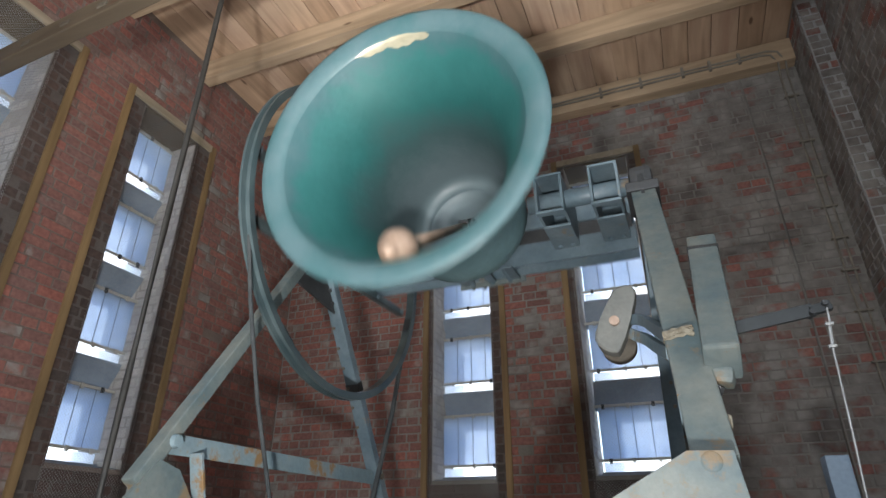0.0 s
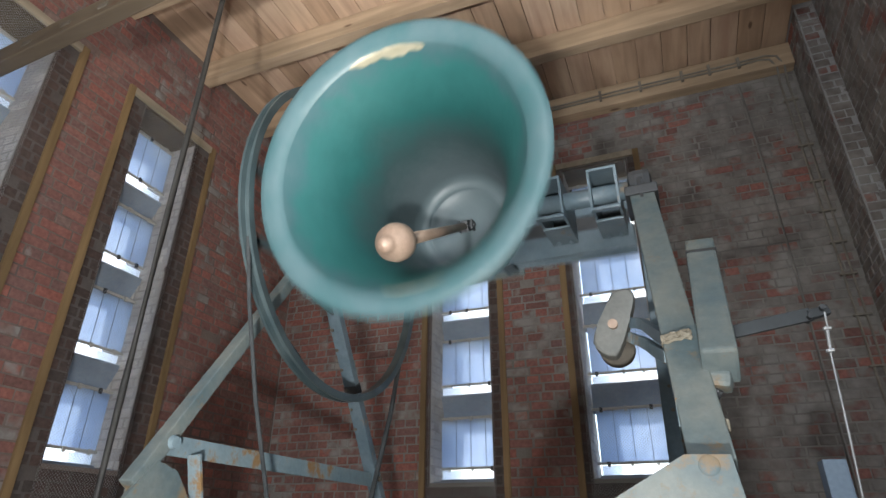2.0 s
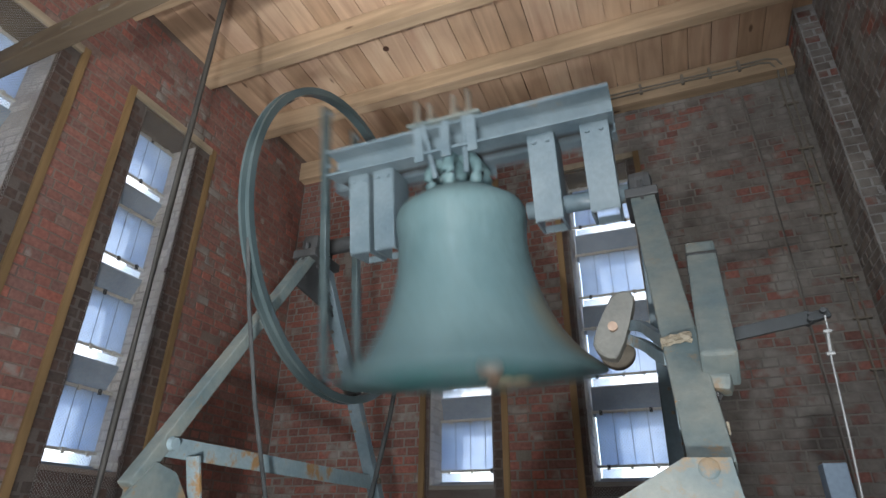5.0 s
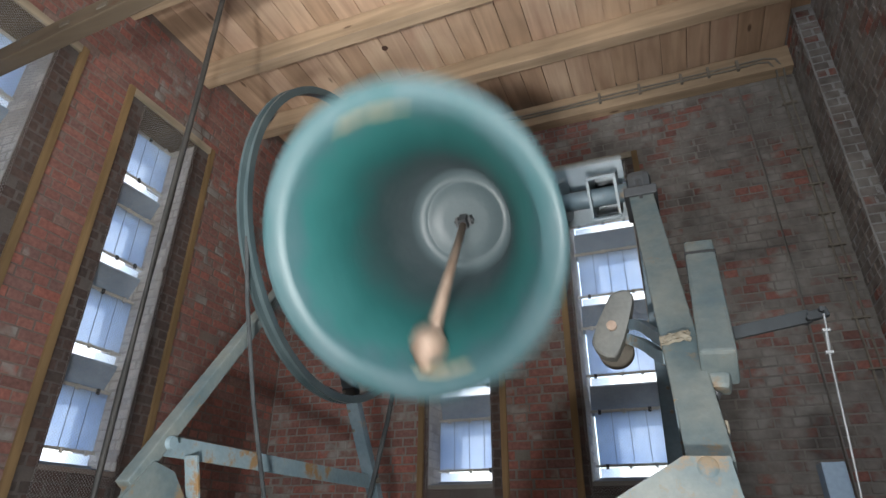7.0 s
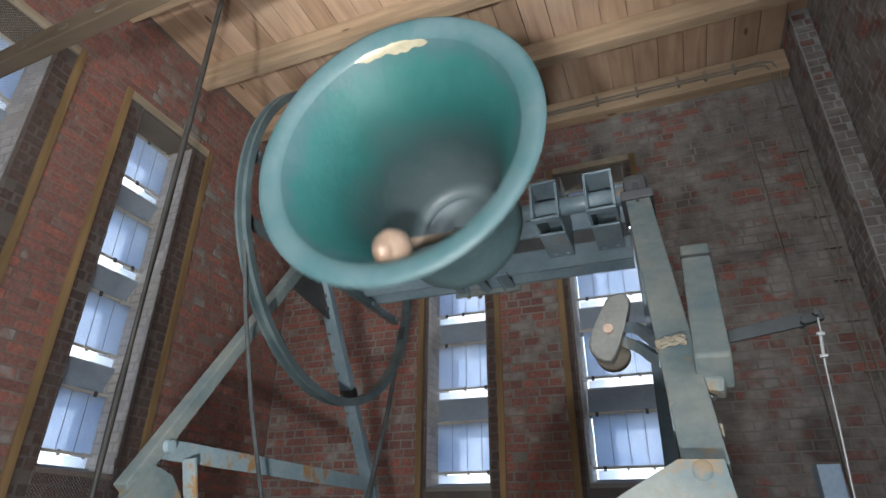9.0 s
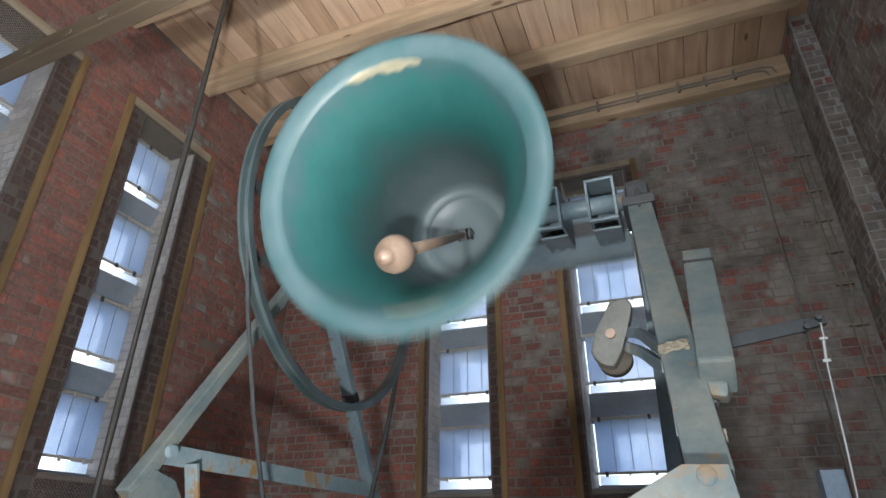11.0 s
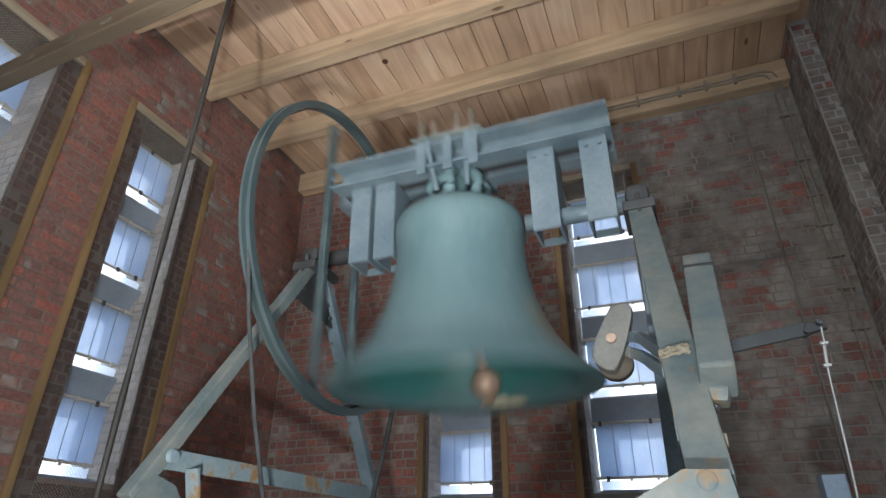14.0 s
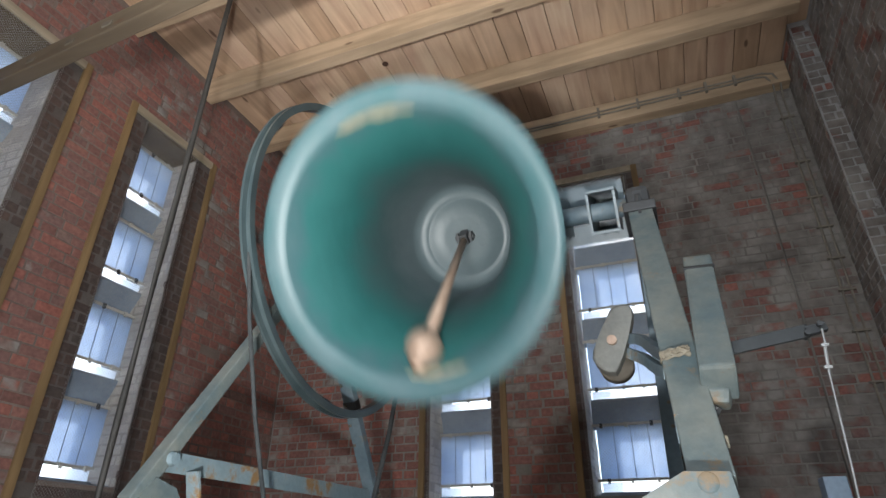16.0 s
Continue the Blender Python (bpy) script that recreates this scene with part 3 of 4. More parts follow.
# foot plates of the near legs
bm = bmesh.new()
prism(bm, [(0.0, 1.372 - PIV.y, 0.192 - FLOOR), (0.0, 1.455 - PIV.y, 0.170 - FLOOR), (0.0, 1.60 - PIV.y, 0.0 - FLOOR), (0.0, 1.60 - PIV.y, -0.2 - FLOOR), (0.0, 1.15 - PIV.y, -0.2 - FLOOR), (0.0, 1.19 - PIV.y, -0.02 - FLOOR)], (0.014, 0, 0))
for v in bm.verts:
    v.co.x += 0.02
part("foot_plate", bm, STEEL_PALE, frame_w, "large pale foot plate")
bm = bmesh.new()
bar(bm, (0.03, 1.515 - PIV.y, 0.225 - FLOOR), (0.03, 1.60 - PIV.y, -0.05 - FLOOR), 0.012, 0.05, 0.002, (1, 0, 0))
part("strut", bm, STEEL_OLD, frame_w)
bm = bmesh.new()
yy = 1.262 - PIV.y
prism(bm, [(-0.006, yy, 0.140 - FLOOR), (0.076, yy, 0.137 - FLOOR), (0.094, yy, 0.0 - FLOOR), (0.10, yy, -0.25 - FLOOR), (-0.42, yy, -0.25 - FLOOR), (-0.30, yy, -0.02 - FLOOR)], (0, -0.014, 0))
part("foot_plate", bm, STEEL_PALE, frame_e, "large pale foot plate")
bm = bmesh.new()
bmesh.ops.create_uvsphere(bm, u_segments=18, v_segments=10, radius=0.02, matrix=Matrix.Translation((0.035, yy - 0.013, 0.119 - FLOOR)) @ Matrix.Diagonal((1, 0.22, 1, 1)))
part("bolt", bm, STEEL_PALE, frame_e)

# ---- the bell with its yoke and wheel, turning about PIV ----
bell = new("bell")
bell.matrix_world = Matrix.Translation(PIV)
tagged(bell, "large green bronze church bell swinging on a steel yoke", "bell")
LIP = -0.675
outer = [(0.0, 0.136), (0.145, 0.134), (0.165, 0.129), (0.190, 0.113), (0.250, 0.074), (0.272, 0.058), (0.285, 0.028), (0.286, -0.02), (0.279, -0.07), (0.278, -0.13), (0.2890, -0.2306), (0.3129, -0.3354), (0.3481, -0.4297), (0.3843, -0.5009), (0.4225, -0.5554), (0.4645, -0.6057), (0.5037, -0.6372), (0.533, -0.6623), (0.5399, -0.6749)]
lip = [(0.5399, -0.6749), (0.534, -0.683), (0.515, -0.685), (0.480, -0.676), (0.462, -0.668), (0.454, -0.660)]
inner = [(0.454, -0.660), (0.438, -0.628), (0.404, -0.572), (0.366, -0.50), (0.325, -0.42), (0.290, -0.30), (0.262, -0.18), (0.2465, -0.073), (0.2406, 0.02),
         (0.2269, 0.058), (0.1907, 0.078), (0.1829, 0.074), (0.1712, 0.074), (0.1643, 0.082), (0.0978, 0.088), (0.0, 0.088)]
bm = bmesh.new()
lathe(bm, outer, 96)
part("bell_shell", bm, BRONZE, bell, "matt green bronze outside", True)
bm = bmesh.new()
lathe(bm, lip, 96)
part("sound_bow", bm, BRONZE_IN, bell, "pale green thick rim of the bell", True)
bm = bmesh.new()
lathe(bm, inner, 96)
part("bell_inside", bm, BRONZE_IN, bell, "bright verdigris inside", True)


def on_inner(f, a, lift):
    """A place on the inner lip: f from 0 (edge) to 1, a the angle round the axis."""
    path = lip[3:5] + inner[0:3]
    k = f * (len(path) - 1)
    i = min(int(k), len(path) - 2)
    r = path[i][0] + (path[i + 1][0] - path[i][0]) * (k - i)
    z = path[i][1] + (path[i + 1][1] - path[i][1]) * (k - i)
    return Vector(((r - lift) * math.cos(a), (r - lift) * math.sin(a), z - lift * 0.8))


# worn strike marks on the two sides where the clapper hits
for side, wide in ((-math.pi / 2 - 0.06, 0.34), (math.pi / 2 - 0.1, 0.26)):
    bm = bmesh.new()
    rows_ = []
    for i in range(25):
        u = i / 12 - 1
        half = (1 - u * u) ** 0.5 * (0.19 + 0.04 * math.sin(7 * u) + 0.025 * math.sin(17 * u + 1)) + 0.004
        mid = 0.52 + 0.06 * u
        rows_.append([bm.verts.new(on_inner(mid + half * v, side + wide * u, 0.0035)) for v in (-1, -0.5, 0, 0.5, 1)])
    for p, q in zip(rows_, rows_[1:]):
        for i in range(4):
            bm.faces.new((p[i], p[i + 1], q[i + 1], q[i]))
    part("strike_mark", bm, BRONZE_WORN, bell, "bright worn strike mark", True)

# crown loops
for k in range(6):
    a = k * math.pi / 3 + 0.5
    pts = []
    for i in range(13):
        u = i / 12 * math.pi
        pts.append((math.cos(a) * (0.045 + 0.085 * math.sin(u)), math.sin(a) * (0.045 + 0.085 * math.sin(u)), 0.208 - 0.092 * math.cos(u)))
    tube("crown_loop", pts, 0.028, BRONZE, bell)
bm = bmesh.new()
rod(bm, (0, 0, 0.12), (0, 0, 0.30), 0.045, 16)
part("crown_post", bm, BRONZE, bell, "", True)

# yoke: two channels side by side, crown plate with bolts, drop arms and gudgeons
for s, x_end in ((-1, -0.600), (1, -0.665)):
    bm = bmesh.new()
    outl = [(s * 0.036, 0.43), (s * 0.14, 0.43), (s * 0.14, 0.417), (s * 0.047, 0.414), (s * 0.047, 0.316), (s * 0.14, 0.313), (s * 0.14, 0.30), (s * 0.036, 0.30)]
    prism(bm, [(x_end, y, z) for y, z in outl], (0.70 - x_end, 0, 0))
    part("yoke_channel", bm, STEEL_BLUE, bell, "blue-grey painted steel channel")
    for xb in ((-0.50, 0.60) if s > 0 else (0.63,)):
        bm = bmesh.new()
        bolt_head(bm, (xb, s * 0.085, 0.43), (0, 0, 1), 0.006, 0.006)
        part("bolt", bm, ZINC, bell)
# no web here: dark strip stands in for the shade deep in the gap
bm = bmesh.new()
box(bm, -0.59, 0.69, -0.0355, 0.0355, 0.312, 0.318)
part("gap_shade", bm, IRON, bell, "dark strip added as shade at the bottom of the yoke gap")
# dark streaked blue faces on the inner sides of both channels
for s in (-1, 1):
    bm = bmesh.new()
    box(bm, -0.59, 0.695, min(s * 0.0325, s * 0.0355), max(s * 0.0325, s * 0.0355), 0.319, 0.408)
    part("dark_web_face", bm, DARK_BLUE, bell, "dark streaked blue faces inside the yoke")
for xs in (-0.40, 0.15, 0.33, 0.655):
    bm = bmesh.new()
    box(bm, xs - 0.005, xs + 0.005, -0.032, 0.032, 0.32, 0.412)
    part("spacer", bm, STEEL_BLUE, bell)
bm = bmesh.new()
box(bm, -0.17, 0.165, -0.165, 0.165, 0.431, 0.447, 0.003)
part("crown_plate", bm, STEEL_PALE, bell, "pale plate with rust stains")
for by, spots_ in ((0.115, (-0.143, -0.086, 0.018, 0.081)), (0.0, (-0.086, 0.030)), (-0.115, (-0.137, -0.076, 0.038, 0.108))):
    for i, bx in enumerate(spots_):
        bm = bmesh.new()
        hgt = 0.105 + 0.012 * ((i * 7 + int(by * 90)) % 3)
        rod(bm, (bx, by, 0.4472), (bx, by, 0.4472 + 0.020), 0.022, 6)
        rod(bm, (bx, by, 0.468), (bx, by, 0.486), 0.020, 6)
        rod(bm, (bx, by, 0.485), (bx, by, 0.4472 + hgt), 0.013, 8)
        part("bolt", bm, RUST, bell, "rusty bolt with nuts")
for bx in (-0.10, 0.0, 0.09):
    for by in (-0.152, 0.152):
        bm = bmesh.new()
        rod(bm, (bx, by, 0.43), (bx * 0.75, by * 0.55, 0.20), 0.013, 8)
        part("hanger_rod", bm, STEEL_BLUE, bell)
for bx in (-0.125, 0.0, 0.12):
    for s in (-1, 1):
        bm = bmesh.new()
        box(bm, bx - 0.022, bx + 0.022, min(s * 0.142, s * 0.153), max(s * 0.142, s * 0.153), 0.262, 0.431, 0.003)
        part("strap", bm, STEEL_BLUE, bell)
# hanging arms: two cheeks, and faces that leave the shaft open
for xa in (-0.46, -0.335, 0.40, 0.62):
    hw = 0.05 if xa < 0 else 0.057
    bm = bmesh.new()
    for s in (-1, 1):
        box(bm, min(xa + s * hw, xa + s * (hw - 0.010)), max(xa + s * hw, xa + s * (hw - 0.010)), -0.075, 0.075, -0.085, 0.2995)
        lo_y, hi_y = min(s * 0.077, s * 0.088), max(s * 0.077, s * 0.088)
        if s < 0:
            box(bm, xa - hw, xa + hw, lo_y, hi_y, -0.085, 0.2995, 0.002)
            continue
        box(bm, xa - hw, xa + hw, lo_y, hi_y, 0.062, 0.2995, 0.002)
        box(bm, xa - hw, xa + hw, lo_y, hi_y, -0.085, -0.052, 0.002)
    part("drop_arm", bm, STEEL_BLUE, bell)
    for s in (-1, 1):
        for dx in (-0.028, 0.028):
            bm = bmesh.new()
            bolt_head(bm, (xa + dx, s * 0.088, 0.265), (0, s, 0), 0.011, 0.010)
            part("bolt", bm, STEEL_BLUE, bell)
for xa, xb in ((-0.745, -0.26), (0.30, 0.795)):
    bm = bmesh.new()
    rod(bm, (xa, 0, 0), (xb, 0, 0), 0.038, 24)
    part("gudgeon", bm, STEEL_BLUE if xa > 0 else IRON, bell, "thick round pivot shaft", True)

# rope wheel: grooved rim on two long flat spokes
WX, WR = -0.571, 0.700
bm = bmesh.new()
n = 128
sec = [(-0.021, 0), (0.021, 0), (0.024, 0.032), (0.013, 0.032), (0.009, 0.012), (-0.009, 0.012), (-0.013, 0.032), (-0.024, 0.032)]
rings = []
for k in range(n):
    a = 2 * math.pi * k / n
    rings.append([bm.verts.new((WX + dx, (WR + dr) * math.sin(a), (WR + dr) * math.cos(a))) for dx, dr in sec])
for k in range(n):
    u, v = rings[k], rings[(k + 1) % n]
    for i in range(len(sec)):
        bm.faces.new((u[i], u[(i + 1) % len(sec)], v[(i + 1) % len(sec)], v[i]))
part("wheel_rim", bm, WHEEL, bell, "grooved dark steel rope wheel")
for yy in (-0.125, 0.160):
    bm = bmesh.new()
    box(bm, WX - 0.062, WX - 0.030, yy - 0.019, yy + 0.019, -0.672, 0.672, 0.004)
    part("spoke", bm, WHEEL, bell, "flat steel spoke")
    for zz in (-0.64, 0.36, 0.64):
        bm = bmesh.new()
        bolt_head(bm, (WX - 0.030, yy, zz), (1, 0, 0), 0.012, 0.012)
        part("bolt", bm, STEEL_BLUE, bell)
# joint straps on the rim
for ak in (0.35, 2.2, 4.1, 5.5):
    bm = bmesh.new()
    r_ = WR - 0.006
    bar(bm, (WX + 0.0, r_ * math.sin(ak - 0.06), r_ * math.cos(ak - 0.06)), (WX, r_ * math.sin(ak + 0.06), r_ * math.cos(ak + 0.06)), 0.036, 0.006, 0.002, (0, math.sin(ak), math.cos(ak)))
    part("rim_strap", bm, IRON, bell)

# clapper, swinging inside the bell
clapper = new("clapper")
clapper.parent = bell
clapper["label"] = "tan metal clapper with a round ball"
bm = bmesh.new()
rod(bm, (0, 0, -0.71), (0, 0, 0.01), 0.024, 12, 0.015)
part("clapper_rod", bm, BRASS, clapper, "", True)
bm = bmesh.new()
lathe(bm, [(0.0, -0.672), (0.026, -0.675), (0.048, -0.690), (0.064, -0.720), (0.066, -0.75), (0.057, -0.784), (0.034, -0.800), (0.027, -0.815), (0.023, -0.84), (0.0, -0.845)], 24)
part("clapper_ball", bm, BRASS, clapper, "tan clapper ball", True)
bm = bmesh.new()
box(bm, -0.018, 0.018, -0.026, 0.026, -0.03, 0.022, 0.004)
rod(bm, (-0.045, 0, 0.0), (0.045, 0, 0.0), 0.009, 10)
part("clapper_joint", bm, IRON, clapper)
for s in (-1, 1):
    bm = bmesh.new()
    box(bm, s * 0.030 - 0.006, s * 0.030 + 0.006, -0.022, 0.022, 0.045, 0.10, 0.003)
    part("clapper_staple", bm, IRON, bell)

# drive ropes from the wheel down to the floor
wx = PIV.x + WX
tube("drive_rope", [(wx, 1.441, 0.95), (wx, 1.50, 0.72), (wx, 1.61, 0.40), (wx, 1.74, 0.10), (wx, 2.0, -0.5)], 0.0075, ROPE)
tagged(bpy.data.objects["drive_rope"], "dark rope running down from the wheel", "rope", "drive ropes")
rope_b = tube("drive_rope", [(wx, PIV.y + 0.65, 0.92), (wx, 2.70, 0.80), (wx, 2.62, 0.52), (wx, 2.48, 0.17), (wx, 2.2, -0.5)], 0.012, ROPE)
tagged(rope_b, "dark rope running down from the wheel", "rope", "drive ropes")
bm = bmesh.new()
box(bm, wx - 0.12, wx + 0.12, 1.85, 2.35, FLOOR, -0.62, 0.02)
rod(bm, (wx - 0.03, 2.1, -0.52), (wx + 0.03, 2.1, -0.52), 0.13, 32)
box(bm, wx - 0.05, wx - 0.031, 2.05, 2.15, -0.64, -0.45)
tagged(finish("drive_motor", bm, WHEEL), "dark steel bell drive motor on the floor", "motor")

# ---- striking hammer on the east frame ----
ham = new("striking_hammer")
ham.matrix_world = Matrix.Translation((-0.15, 2.03, 0.66))
tagged(ham, "pale beige bell hammer on two curved arms", "hammer")


def H(x, y, z):
    return (x + 0.15, y - 2.03, z - 0.66)


bm = bmesh.new()
head_line = [(-0.155, 0.772), (-0.138, 0.783), (-0.112, 0.789), (-0.088, 0.783), (-0.077, 0.764), (-0.082, 0.735), (-0.104, 0.665), (-0.130, 0.600), (-0.150, 0.560), (-0.163, 0.546),
             (-0.185, 0.548), (-0.208, 0.560), (-0.226, 0.580), (-0.234, 0.603), (-0.229, 0.630), (-0.212, 0.665), (-0.185, 0.715)]
prism(bm, [H(hx, 1.995, hz) for hx, hz in head_line], (0, 0.066, 0))
rim_e = [e_ for e_ in bm.edges if len({round(v.co.y, 4) for v in e_.verts}) == 1]
bmesh.ops.bevel(bm, geom=rim_e, offset=0.010, segments=2, affect="EDGES", profile=0.5)
part("hammer_head", bm, plain_mat("beige_iron", (0.13, 0.135, 0.125), (0.20, 0.20, 0.18), 6.0, 0.6, 0.0, 0.002, 60, spots=((0.24, 0.16, 0.09), 0.66, 9)), ham, "pale beige hammer head")
bm = bmesh.new()
rod(bm, H(-0.165, 2.06, 0.60), H(-0.165, 2.13, 0.60), 0.062, 28)
part("hammer_face", bm, RUST, ham, "round tan striking pad", True)
bm = bmesh.new()
rod(bm, H(-0.160, 1.982, 0.657), H(-0.160, 2.0, 0.657), 0.017, 16)
part("bolt", bm, BRASS, ham)
for dz, dy in ((0.0, 0.0), (-0.045, 0.02)):
    bm = bmesh.new()
    bend = [(-0.118, 2.035, 0.672), (-0.098, 2.02, 0.664), (-0.075, 1.98, 0.648), (-0.055, 1.92, 0.620), (-0.037, 1.84, 0.578), (-0.018, 1.74, 0.530), (0.0, 1.64, 0.485)]
    pts = [Vector(H(hx, hy + dy, hz + dz * (1 + 0.35 * math.sin(math.pi * k_ / 6)))) for k_, (hx, hy, hz) in enumerate(bend)]
    for p, q in zip(pts, pts[1:]):
        bar(bm, p, q + (q - p) * 0.06, 0.022, 0.036, 0.003)
    part("hammer_arm", bm, STEEL_BLUE if dz == 0 else STEEL_OLD, ham, "blue-grey curved arm")
# clamp round the post
bm = bmesh.new()
yc, zc = leg_y(0.449, -1) - 0.03, 0.449
rnd = random.Random(7)
box(bm, -0.008, 0.062, yc - 0.010, yc + 0.010, zc - 0.012, zc + 0.010)
bmesh.ops.subdivide_edges(bm, edges=list(bm.edges), cuts=5, use_grid_fill=True)
for v in bm.verts:
    v.co += Vector((rnd.uniform(-0.003, 0.003), rnd.uniform(-0.005, 0.003), rnd.uniform(-0.005, 0.005) - 0.006 * (v.co.x < 0.012)))
clampm = finish("clamp", bm, plain_mat("yellowed_iron", (0.165, 0.14, 0.10), (0.25, 0.225, 0.17), 12.0, 0.7, 0.1, 0.003, 70))
clampm.parent = frame_e
clampm.matrix_parent_inverse = frame_e.matrix_world.inverted()
clampm["label"] = "yellowed rusty clamp"

bm = bmesh.new()
box(bm, 0.066, 0.100, 1.385, 1.415, 0.195, 0.225, 0.006)
lug = finish("lug", bm, clampm.data.materials[0])
lug.parent = frame_e
lug.matrix_parent_inverse = frame_e.matrix_world.inverted()
# black tape round the far leg of the west frame
bm = bmesh.new()
ta, tb = 0.665, 0.625
bar(bm, (0, leg_y(ta, 1) - PIV.y, ta - FLOOR), (0, leg_y(tb, 1) - PIV.y, tb - FLOOR), 0.069, 0.049, 0.002, (0, -1, 0.2))
part("tape", bm, IRON, frame_w, "black tape")

# hammer magnet housing beside the post, with its lever and pull wire
mag = new("hammer_magnet")
A_, B_ = Vector((0.142, 1.76, 0.775)), Vector((0.108, 1.435, 0.345))
mag.matrix_world = Matrix.Translation(B_)
tagged(mag, "pale flaking elongated steel magnet housing bolted beside the frame leg", "machine")
bm = bmesh.new()
bar(bm, A_ - B_, Vector((0, 0, 0)), 0.080, 0.10, 0.009, (0, -1, 0.75))
part("housing", bm, STEEL_PALE, mag)
bm = bmesh.new()
ax = (A_ - B_).normalized()
bar(bm, ax * 0.46 + Vector((0, -0.004, 0.0)), ax * 0.468 + Vector((0, -0.004, 0.0)), 0.083, 0.103, 0.0, (0, -1, 0.75))
part("joint_band", bm, IRON, mag)
bm = bmesh.new()
bar(bm, (-0.004, 0.035, -0.005), (-0.012, 0.03, -0.045), 0.058, 0.055, 0.012, (0, -1, 0.75))
part("foot_bracket", bm, STEEL_PALE, mag)
bm = bmesh.new()
rod(bm, (-0.015, 0.02, -0.045), (-0.035, 0.03, -0.075), 0.014, 8)
part("foot_bolt", bm, IRON, mag)
bm = bmesh.new()
bar(bm, Vector((0.15, 1.62, 0.475)) - B_, Vector((0.352, 1.62, 0.503)) - B_, 0.014, 0.034, 0.003)
bar(bm, Vector((0.345, 1.62, 0.500)) - B_, Vector((0.392, 1.62, 0.510)) - B_, 0.022, 0.024, 0.003)
part("lever", bm, plain_mat("dull_lever_paint", (0.024, 0.028, 0.031), (0.045, 0.052, 0.056), 5.0, 0.75, bump=0.002, fine=60), mag, "blue-grey lever")
for px, pz in ((0.345, 0.493), (0.376, 0.512)):
    bm = bmesh.new()
    rod(bm, Vector((px, 1.595, pz)) - B_, Vector((px, 1.645, pz)) - B_, 0.007, 8)
    part("pin", bm, IRON, mag)
wire = tube("pull_wire", [(0.377, 1.60, 0.498), (0.3745, 1.60, 0.462), (0.364, 1.60, 0.39), (0.353, 1.60, 0.20), (0.344, 1.60, 0.07), (0.30, 1.60, FLOOR)], 0.0026, WIRE)
tagged(wire, "thin galvanised pull wire with a turnbuckle", "wire")
bm = bmesh.new()
rod(bm, (0.372, 1.60, 0.455), (0.366, 1.60, 0.405), 0.004, 8)
for zc_, xc_ in ((0.457, 0.3725), (0.402, 0.3655)):
    box(bm, xc_ - 0.009, xc_ + 0.009, 1.594, 1.606, zc_ - 0.004, zc_ + 0.004, 0.002)
part("turnbuckle", bm, WIRE, wire)

# blue-grey post beside the frame
bm = bmesh.new()
box(bm, 0.447, 0.522, 2.50, 2.60, FLOOR, 0.246, 0.004)
tagged(finish("steel_post", bm, BLUEBOX), "plain blue-grey square steel post on the floor", "post")

# upright iron pipe between floor and ceiling near the west wall
pipe = tube("pipe", [(-2.305, 1.9, FLOOR), (-2.31, 1.9, 0.6), (-2.305, 1.9, 1.4), (-2.295, 1.9, 2.27), (-2.28, 1.9, CEIL)], 0.016, plain_mat("dull_pipe", (0.045, 0.044, 0.042), (0.075, 0.072, 0.067), 8.0, 0.6, 0.3, 0.001, 60))
tagged(pipe, "dark upright iron pipe", "pipe")

# cables on the wall plate and down the wall
for k, (dx, r) in enumerate(((0.0, 0.0085), (0.055, 0.0085))):
    pts = [(X0 + 0.3 + 1.6, Y1 - 0.135, 3.585 + 0.03 * k)]
    pts += [(x_, Y1 - 0.135, 3.585 + 0.035 * k + 0.006 * math.sin(x_ * 5 + k)) for x_ in (-1.2, -0.6, 0.0, 0.5, 0.9)]
    pts += [(1.10 + dx, Y1 - 0.135, 3.59 + 0.03 * k), (1.18 + dx, Y1 - 0.135, 3.57 + 0.02 * k), (1.225 + dx, Y1 - 0.10, 3.50), (1.23 + dx, Y1 - 0.025, 3.40), (1.235 + dx, Y1 - 0.022, 2.6), (1.235 + dx, Y1 - 0.022, 1.2), (1.235 + dx, Y1 - 0.022, -0.5)]
    tagged(tube("cable", pts, r, CABLE), "grey cable clipped to beam and wall", "cable", "wall cables")
for zc_ in (3.2, 2.75, 2.42, 2.16, 1.9, 1.65, 1.35, 1.0, 0.6):
    bm = bmesh.new()
    box(bm, 1.212, 1.318, Y1 - 0.036, Y1 - 0.005, zc_ - 0.007, zc_ + 0.007, 0.003)
    tagged(finish("cable_clip", bm, CABLE), "small zinc saddle over the cables", "clip", "cable clips")
for xc_ in (-0.2, 0.15, 0.5, 0.72, 0.95):
    bm = bmesh.new()
    box(bm, xc_ - 0.012, xc_ + 0.012, Y1 - 0.155, Y1 - 0.118, 3.56, 3.66, 0.004)
    tagged(finish("cable_clip", bm, CABLE), "small zinc saddle over the cables", "clip", "cable clips")
tagged(tube("thin_conduit", [(0.93, Y1 - 0.014, 3.48), (0.95, Y1 - 0.014, 2.6), (0.955, Y1 - 0.014, 1.6), (0.95, Y1 - 0.014, 0.4), (0.95, Y1 - 0.014, -0.6)], 0.010, MORTAR_PALE), "thin conduit smeared with mortar on the wall", "conduit")

# brick pier in the north-east corner
bm = bmesh.new()
box(bm, 1.362, 1.499, 4.06, Y1 - 0.001, FLOOR, CEIL)
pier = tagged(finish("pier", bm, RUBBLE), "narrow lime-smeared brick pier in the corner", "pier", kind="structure")

